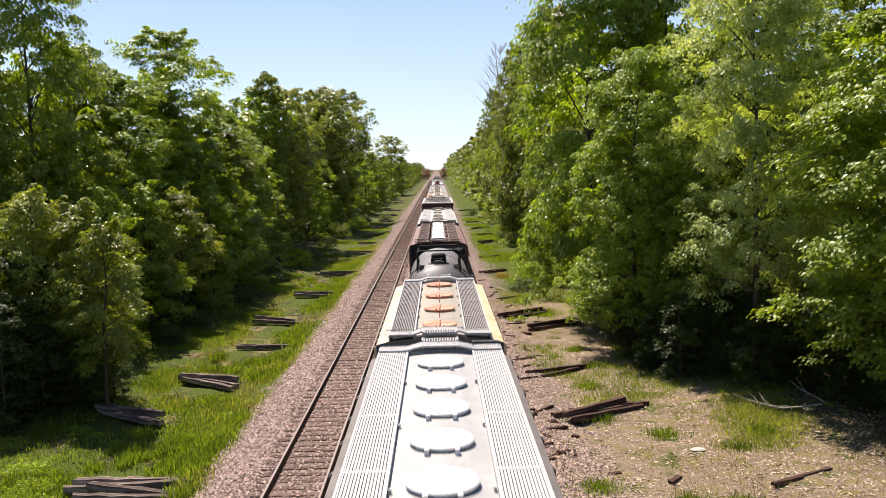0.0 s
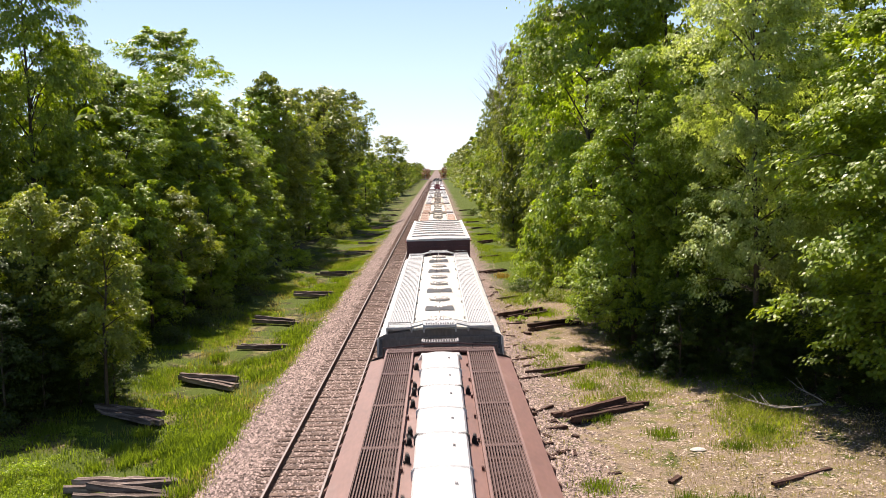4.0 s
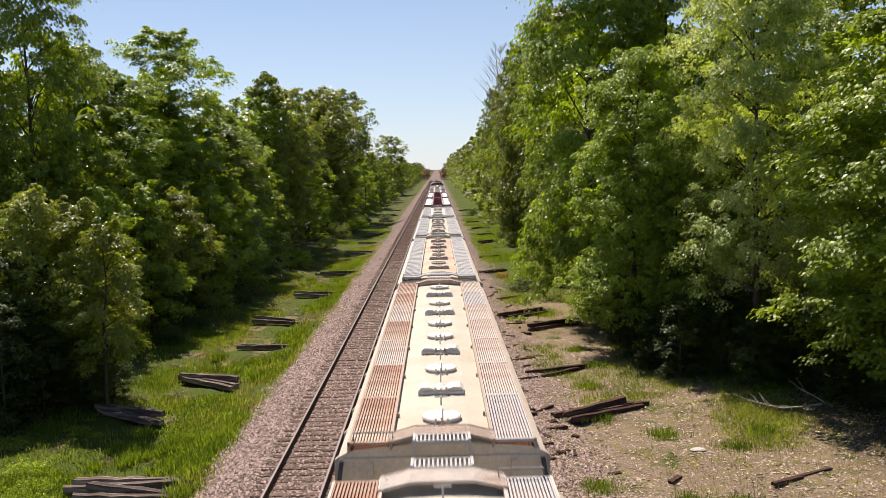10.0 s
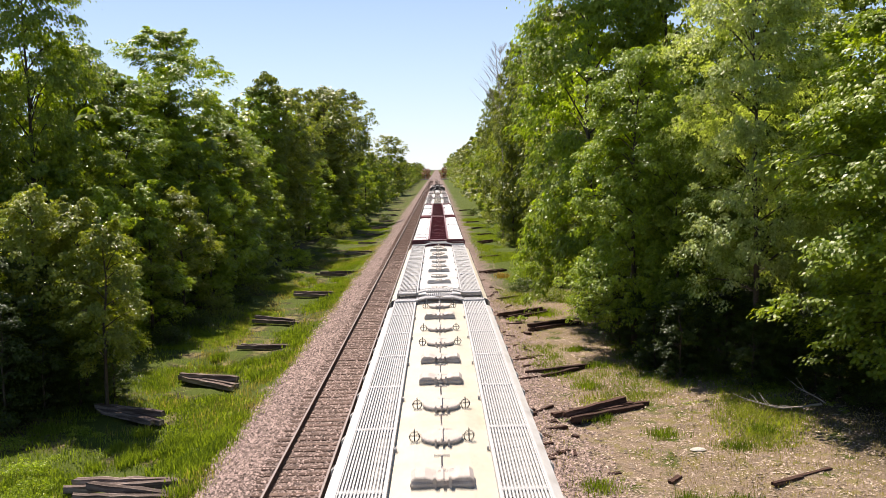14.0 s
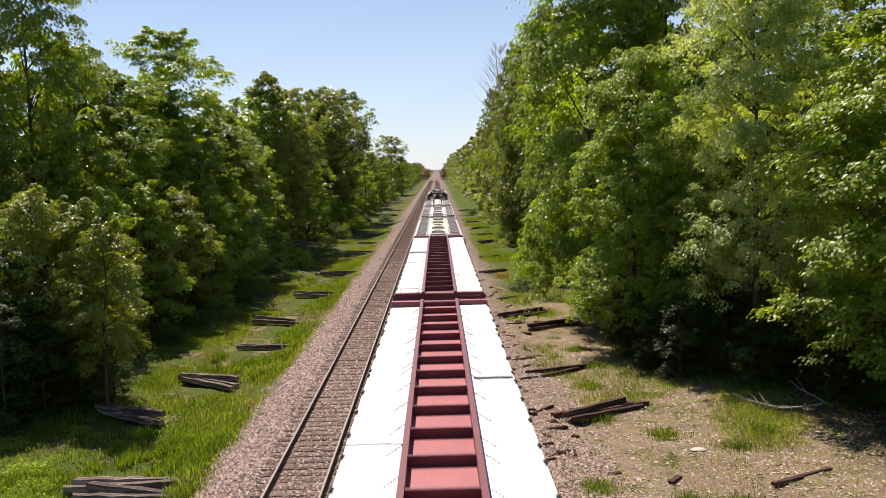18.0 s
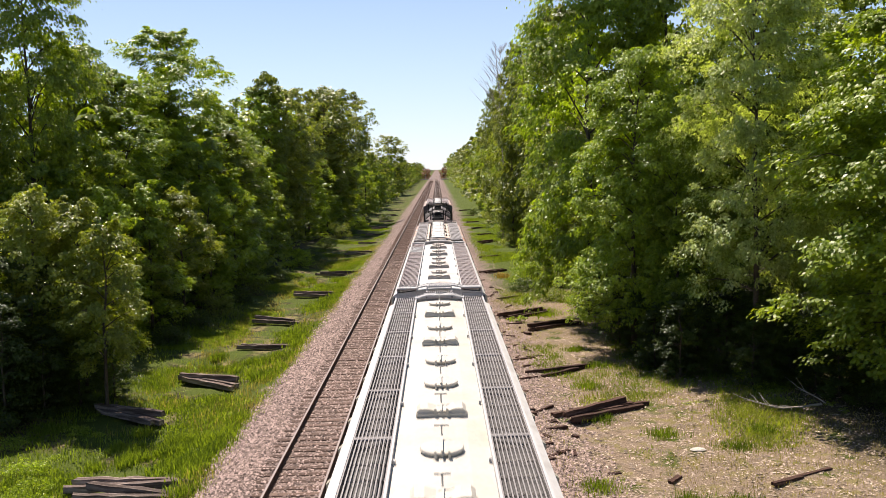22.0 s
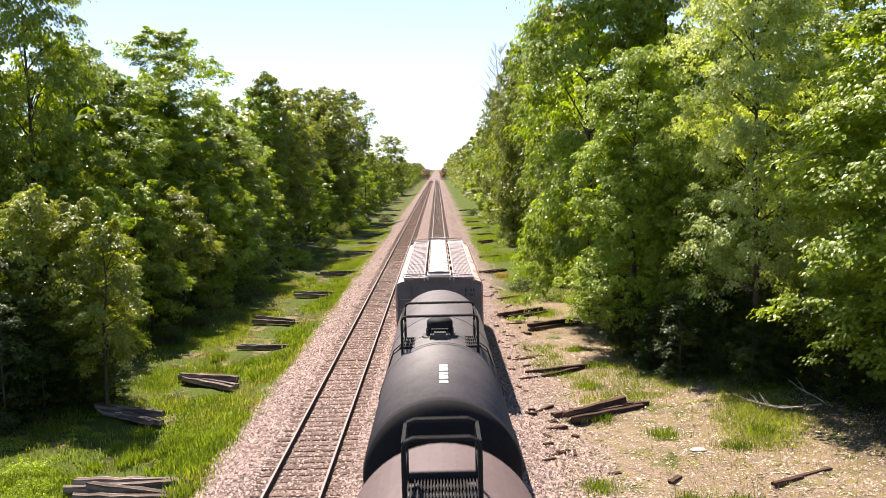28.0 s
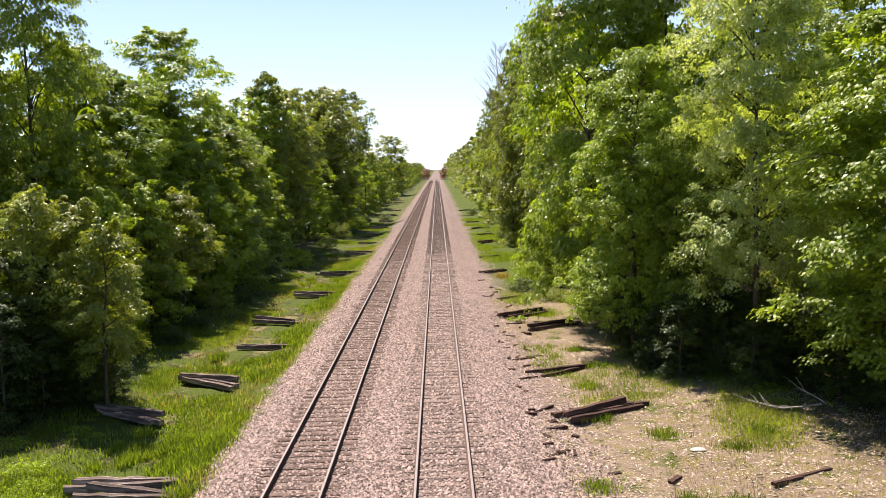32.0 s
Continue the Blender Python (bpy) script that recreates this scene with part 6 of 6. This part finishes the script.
def blades(name, label, spots, n, h, material, seed, spread=0.5, width=0.02):
    """Grass: bent blades in tufts round the given spots."""
    rng = np.random.default_rng(seed)
    c = np.repeat(np.array(spots), n, axis=0)
    k = len(c)
    p = c + np.concatenate([rng.normal(size=(k, 2)) * spread * 0.5, np.zeros((k, 1))], axis=1)
    a = rng.uniform(0, 2 * np.pi, k)
    hh = h * rng.uniform(0.45, 1.2, k)
    bend = hh * rng.uniform(0.15, 0.75, k)
    d = np.stack([np.cos(a), np.sin(a), np.zeros(k)], axis=1)
    w = np.stack([-np.sin(a), np.cos(a), np.zeros(k)], axis=1) * (width * rng.uniform(0.6, 1.5, k))[:, None]
    up = np.array((0, 0, 1.0))
    m = p + d * (bend * 0.3)[:, None] + up * (hh * 0.6)[:, None]
    t = p + d * bend[:, None] + up * hh[:, None]
    v = np.stack([p - w, p + w, m + w * 0.7, t, m - w * 0.7], axis=1).reshape(-1, 3)
    i = np.arange(k)[:, None] * 5
    tris = np.concatenate([i + np.array((0, 1, 2)), i + np.array((0, 2, 4)), i + np.array((4, 2, 3))])
    tagged(new(name, array_mesh(name, v, tris, material)), label, "grass", kind="stuff")


BARE = ((-9.6, 25.4), (-9.2, 24.2), (-11.9, 32.2), (-10.4, 37.3), (-10.2, 52.1), (-9.6, 44.6), (-9.4, 63.2), (-9.2, 75.2), (-8.9, 93), (-8.9, 107), (-9.1, 120))   # heaps of old ties; grass is kept off their camera side


def spots(seed, n, x0, x1, y0, y1, power=1.6, patch=None):
    rnd, out = random.Random(seed), []
    while len(out) < n:
        x, y = rnd.uniform(x0, x1), y0 + (y1 - y0) * rnd.random() ** power
        # cleared further towards the camera with distance, so that the ties show in view
        if x < -6 and any(abs(x - px) < 1.7 and -0.9 - 0.03 * py < y - py < 0.7 for px, py in BARE):
            continue
        if patch is None or noise.noise((x * 0.28, y * 0.16, seed)) > patch:
            out.append((x, y, ground_z(x, y) - 0.03))
    return out


blades("long_grass", "long green grass between the ballast and the wood", spots(2, 5200, -15.0, -7.2, 17, 150, 1.5, 0.10), 22, 0.17, LEAF["weed"], 2, 0.6, 0.015)
blades("verge_grass", "thin grass on the stony verge", spots(8, 700, -7.6, -6.6, 17, 120, 1.5), 8, 0.18, LEAF["weed"], 8, 0.45, 0.010)
blades("shade_grass", "sparse grass under the trees", spots(7, 900, -19, -11.5, 19, 60, 1.2, -0.1), 12, 0.25, LEAF["weed"], 7, 0.6, 0.013)
blades("clearing_grass", "green grass in patches on the clearing", spots(3, 2600, 4.2, 10.0, 50, 150, 1.3, -0.05), 15, 0.25, LEAF["weed"], 3, 0.55, 0.013)
blades("clearing_tufts", "scattered grass tufts on bare earth", spots(4, 420, 3.9, 15, 16.5, 42, 1.0, 0.16), 46, 0.17, LEAF["weed"], 4, 0.5, 0.009)
blades("dry_grass", "dry straw-coloured grass on the clearing", spots(5, 2200, 3.2, 15, 16.5, 60, 1.2, -0.1), 16, 0.13, LEAF["dry"], 5, 0.7, 0.007)
blades("dry_verge", "dry stalks among the grass", spots(6, 1300, -12.6, -6.7, 19, 100, 1.4, -0.05), 9, 0.3, LEAF["dry"], 6, 0.5, 0.009)


def litter():
    """Dead leaves and chips lying on the earth of the clearing."""
    rng = np.random.default_rng(9)
    k = 24000
    x, y = rng.uniform(2.9, 15, k), 16 + 30 * rng.random(k) ** 1.2
    z = np.array([ground_z(a, b) for a, b in zip(x, y)]) + 0.012
    a, s, ln = rng.uniform(0, 6.28, k), rng.uniform(0.02, 0.06, k), rng.uniform(1.0, 2.2, k)
    u = np.stack([np.cos(a), np.sin(a), rng.uniform(-0.3, 0.3, k)], axis=1) * (s * ln)[:, None]
    w = np.stack([-np.sin(a), np.cos(a), rng.uniform(-0.3, 0.3, k)], axis=1) * s[:, None] * 0.6
    p = np.stack([x, y, z], axis=1)
    v = np.stack([p - u, p + w, p + u, p - w], axis=1).reshape(-1, 3)
    m = mat("dead_leaves", (0.34, 0.27, 0.21), 0.9, 0, 0.1, 8, island=0.6)
    tagged(new("leaf_litter", array_mesh("leaf_litter", v, np.arange(k * 4).reshape(-1, 4), m)), "dead leaves and bark chips on bare earth", "litter", kind="stuff")


litter()


def old_tie_mesh(seed, wood):
    """A worn-out tie: split ends, hollowed flanks, an uneven top."""
    rnd, g = random.Random(seed), Geo()
    n, L = 9, 2.6
    ring = []
    for k in range(n):
        y = -L / 2 + L * k / (n - 1)
        w, h = 0.135 * rnd.uniform(0.86, 1.04), 0.21 * rnd.uniform(0.86, 1.04)
        ring.append([(-w, y, 0), (w, y, 0), (w * rnd.uniform(0.8, 1.02), y + rnd.uniform(-0.05, 0.05), h), (w * 0.2, y, h * rnd.uniform(0.85, 1.02)), (-w * rnd.uniform(0.8, 1.02), y + rnd.uniform(-0.05, 0.05), h * rnd.uniform(0.85, 1.0))])
    for r in ring:
        g.v += r
    for k in range(n - 1):
        for a in range(5):
            b = (a + 1) % 5
            g.f.append((5 * k + a, 5 * k + b, 5 * k + 5 + b, 5 * k + 5 + a))
    g.f += [tuple(range(4, -1, -1)), tuple(5 * (n - 1) + a for a in range(5))]
    return g.mesh("old_tie", wood)


TIES = [old_tie_mesh(k, OLD_TIE) for k in range(5)]
DARK_TIES = [old_tie_mesh(k + 9, DARK_TIE) for k in range(5)]
tie_rnd = random.Random(12)


def old_tie(x, y, ang, up=0.0, ln=1.0, tilt=0.0):
    """One discarded tie; ang is its bearing from the line's crosswise direction."""
    ob = tagged(new("old_tie", tie_rnd.choice(TIES if x < 0 else DARK_TIES)), "discarded weathered wooden railway tie lying by the line", "railway tie", "discarded ties")
    ob.matrix_basis = Matrix.LocRotScale((x, y, ground_z(x, y) + up + (0.10 if x < -6 else -0.03)), Euler((radians(tilt), 0, radians(ang - 90))), (1, ln, 1))


def pile(x, y, ang, n, ln=1.0, spread=0.31):
    """A heap of ties, side by side with one or two on top."""
    for k in range(n):
        low = k < max(2, n - 1)
        a = radians(ang + 90)
        d = (k - (n - 1) / 2) * spread if low else 0.0
        along = tie_rnd.uniform(-0.35, 0.35)
        old_tie(x + math.cos(a) * d + math.cos(radians(ang)) * along, y + math.sin(a) * d + math.sin(radians(ang)) * along, ang + tie_rnd.uniform(-9, 9),
                0.0 if low else 0.17, ln * tie_rnd.uniform(0.92, 1.08), tie_rnd.uniform(-1.5, 1.5))


for row in ((5.75, 30.0, 26, 4, 1.22), (5.5, 36.6, 28, 2, 1.15), (6.1, 46.6, 28, 3, 1.2), (4.9, 50.4, 34, 4, 1.25, 0.36), (9.4, 52, 30, 1), (5.2, 84, 40, 2), (4.7, 72, 40, 2), (5.7, 100, 40, 3), (6.1, 112, 35, 2), (5.9, 124, 30, 2),
            (5.6, 138, 30, 2), (5.5, 156, 30, 2), (5.6, 176, 30, 2), (4.95, 57.8, 40, 1),
            (-9.7, 24.9, -5, 2, 1.45, 0.42), (-9.1, 23.9, -9, 2, 1.3, 0.5), (-11.9, 32.2, -28, 3, 1.35, 0.3), (-10.4, 37.3, -26, 4, 1.25, 0.32), (-10.2, 52.1, -30, 3, 1.2), (-9.6, 44.6, -10, 2), (-9.4, 63.2, -22, 3, 1.3), (-9.2, 75.2, -16, 3, 1.3),
            (-8.9, 93, -20, 3), (-8.9, 107, -18, 2), (-9.1, 120, -12, 2), (-9.1, 133, -10, 3), (-9.2, 150, -10, 2), (-9.3, 168, -8, 3), (-9.6, 190, -8, 2)):
    pile(*row)


def chunk(x, y, ang, ln):
    """A broken end of a tie or a stick of rotten wood."""
    ob = tagged(new("broken_tie", tie_rnd.choice(DARK_TIES)), "broken splinter of an old wooden tie", "wood scrap", "wood scraps")
    ob.matrix_basis = Matrix.LocRotScale((x, y, ground_z(x, y) - 0.02), Euler((0, 0, radians(ang - 90))), (tie_rnd.uniform(0.35, 0.7), ln / 2.6, tie_rnd.uniform(0.3, 0.6)))


for row in ((3.7, 30.4, 48, 1.3), (3.6, 25.6, 40, 0.9), (3.2, 25.0, 20, 0.5), (3.85, 38.6, 25, 1.2), (4.4, 39.2, 10, 0.8), (3.3, 33.0, 70, 0.5), (3.1, 41, 15, 0.6), (3.6, 44, 150, 0.7), (4.2, 47.6, 20, 1.0), (3.9, 28.2, 20, 0.8), (3.4, 27.4, 120, 0.5),
            (10.2, 23.0, 26, 1.9), (9.5, 22.6, 24, 1.1), (4.4, 54, 60, 0.9), (3.0, 36.5, 160, 0.5), (3.5, 35.0, 30, 0.6), (5.0, 24.0, 12, 0.4), (6.6, 23.4, 50, 0.6), (-7.2, 27.0, 20, 0.4), (-7.5, 41.0, 30, 0.7), (3.2, 50, 40, 0.6), (3.4, 58, 50, 0.6), (3.3, 66, 30, 0.6)):
    chunk(*row)
for k in range(34):
    chunk(tie_rnd.uniform(2.9, 4.7), 25 + 38 * tie_rnd.random() ** 1.3, tie_rnd.uniform(0, 180), tie_rnd.uniform(0.22, 0.6))


def dead_branch(x, y):
    """A bleached fallen branch with forked twigs."""
    rnd = random.Random(4)
    t = thing("dead_branch", "bleached dead branch lying on the clearing", "branch", pose(x, y, ground_z(x, y)))

    def grow(p, d, ln, r, depth):
        pts = [p]
        for _ in range(4):
            d = (d + Vector((rnd.uniform(-1, 1), rnd.uniform(-1, 1), rnd.uniform(-0.6, 0.6))) * 0.22).normalized()
            pts.append(pts[-1] + d * ln / 4)
        Geo().tube(pts, r, 5, r * 0.45, False).part("limb" if depth == 2 else "twig", DEAD, t, smooth=True)
        if depth:
            for k in (2, 3, 4):
                grow(pts[k], (d + Vector((rnd.uniform(-1, 1), rnd.uniform(-1, 1), rnd.uniform(-0.1, 0.7))) * 0.9).normalized(), ln * 0.55, r * 0.5, depth - 1)

    grow(Vector((0, 0, 0.1)), Vector((-0.9, -0.35, 0.12)).normalized(), 2.0, 0.045, 2)
    grow(Vector((0.2, 0.1, 0.1)), Vector((-0.5, 0.6, 0.5)).normalized(), 1.1, 0.025, 1)


dead_branch(13.4, 29.2)
ob = tagged(new("flat_stone", Geo().lathe([(0.16, 0), (0.2, 0.04), (0.15, 0.08), (0.02, 0.09)], sides=9).mesh("flat_stone", mat("pale_stone", (0.5, 0.46, 0.4), 0.9))), "flat pale stone lying on bare earth", "stone")
ob.matrix_basis = Matrix.LocRotScale((7.9, 25.5, ground_z(7.9, 25.5)), None, (1.3, 0.8, 0.8))


def bare_shrub(x, y, h):
    """A leafless grey-brown shrub of upright twigs."""
    rnd, g = random.Random(8), Geo()
    g.tube([(0, 0, -0.1), (0.03, 0, h * 0.5), (0, 0.03, h)], 0.03, 5, 0.008, False)
    for k in range(46):
        z, a = h * rnd.uniform(0.12, 0.95), rnd.uniform(0, 6.28)
        ln = (h - z) * 0.35 + 0.25
        g.tube([(0, 0, z), (math.cos(a) * ln * 0.6, math.sin(a) * ln * 0.6, z + ln * 0.3), (math.cos(a) * ln, math.sin(a) * ln, z + ln * 0.75)], 0.012, 3, 0.004, False)
    ob = tagged(new("bare_shrub", g.mesh("bare_shrub", mat("grey_twigs", (0.16, 0.125, 0.10), 0.9), True)), "leafless grey-brown shrub beside the grass", "bush")
    ob.matrix_basis = pose(x, y, ground_z(x, y))


bare_shrub(8.1, 61.5, 2.4)
blades("yellow_flowers", "small patch of yellow flowering weeds", [(4.8 + 0.18 * (k % 5), 68 + 0.5 * (k // 5), ground_z(5, 69)) for k in range(25)], 12, 0.3, mat("yellow_petals", (0.55, 0.38, 0.05), 0.7), 11, 0.3, 0.02)

blades("tall_weeds", "tall yellowish weeds along the stony verge", spots(21, 420, -9.3, -7.0, 20, 70, 1.3, 0.0), 22, 0.26, LEAF["weed"], 21, 0.7, 0.018)
blades("grass_clump", "tall uneven clumps of fresh green grass along the ballast", spots(33, 90, -11.5, -7.3, 18, 75, 1.3, 0.0), 260, 0.36, LEAF["weed"], 33, 0.42, 0.012)
blades("clearing_weeds", "low yellow-green weeds on the clearing", spots(22, 520, 5.6, 13.5, 25, 32, 1.0, 0.02), 18, 0.16, LEAF["dull"], 22, 0.8, 0.014)
blades("grass_tuft", "thick tufts of green grass on the bare clearing", [(x, y, ground_z(x, y) - 0.02) for x, y in ((7.3, 27.3), (9.2, 25.8), (6.6, 21.6), (7.9, 21.4), (5.6, 29.2), (4.3, 22.8), (6.0, 33.6), (7.0, 37), (6.6, 40.5), (12.9, 21.5), (10.6, 27.2))], 420, 0.25, LEAF["weed"], 23, 0.6, 0.010)


def level_crossing(y):
    """A road over both tracks far away, with a post on either side."""
    road = mat("pale_road", (0.24, 0.215, 0.20), 0.9, 0, 0.1, 0.5)
    tagged(new("road", Geo().slab(-120, 120, y - 4, y + 4, -0.5, 0.02, 0.02).mesh("road", road)), "pale road that crosses the line far away", "road", kind="structure")
    for x in (-8.6, 5.0):
        t = thing("crossing_signal", "far crossing signal on a slim post beside the line", "signal", pose(x, y - 6, -0.6), group="crossing signals")
        Geo().tube([(0, 0, 0), (0, 0, 4.6)], 0.09, 6).part("post", GALV, t)
        Geo().box(-0.9, 0.9, -0.05, 0.05, 3.0, 3.35).part("lamp_arm", BLACK, t)
        Geo().prism([(-0.7, 3.7), (-0.6, 3.6), (0.7, 4.6), (0.6, 4.7)], -0.06, -0.02).part("cross_board", WHITE, t)
        Geo().prism([(0.7, 3.7), (0.6, 3.6), (-0.7, 4.6), (-0.6, 4.7)], -0.10, -0.06).part("cross_board", WHITE, t)


level_crossing(640)


# ---------------------------------------------------------------- what moves
def motions():
    """The whole train rolls towards the bridge and slows a little."""
    for ob, s0 in cars:
        b = ob.matrix_basis.copy()
        walk(ob, [(t, Matrix.Translation((0, s0 - run(t), 0)) @ b) for t in (0.0, 12.0, 24.0, 24.5, 25.0, 25.5, 26.0, 26.5, 27.0, 27.5, 28.0, 30.0, 32.0)])


motions()
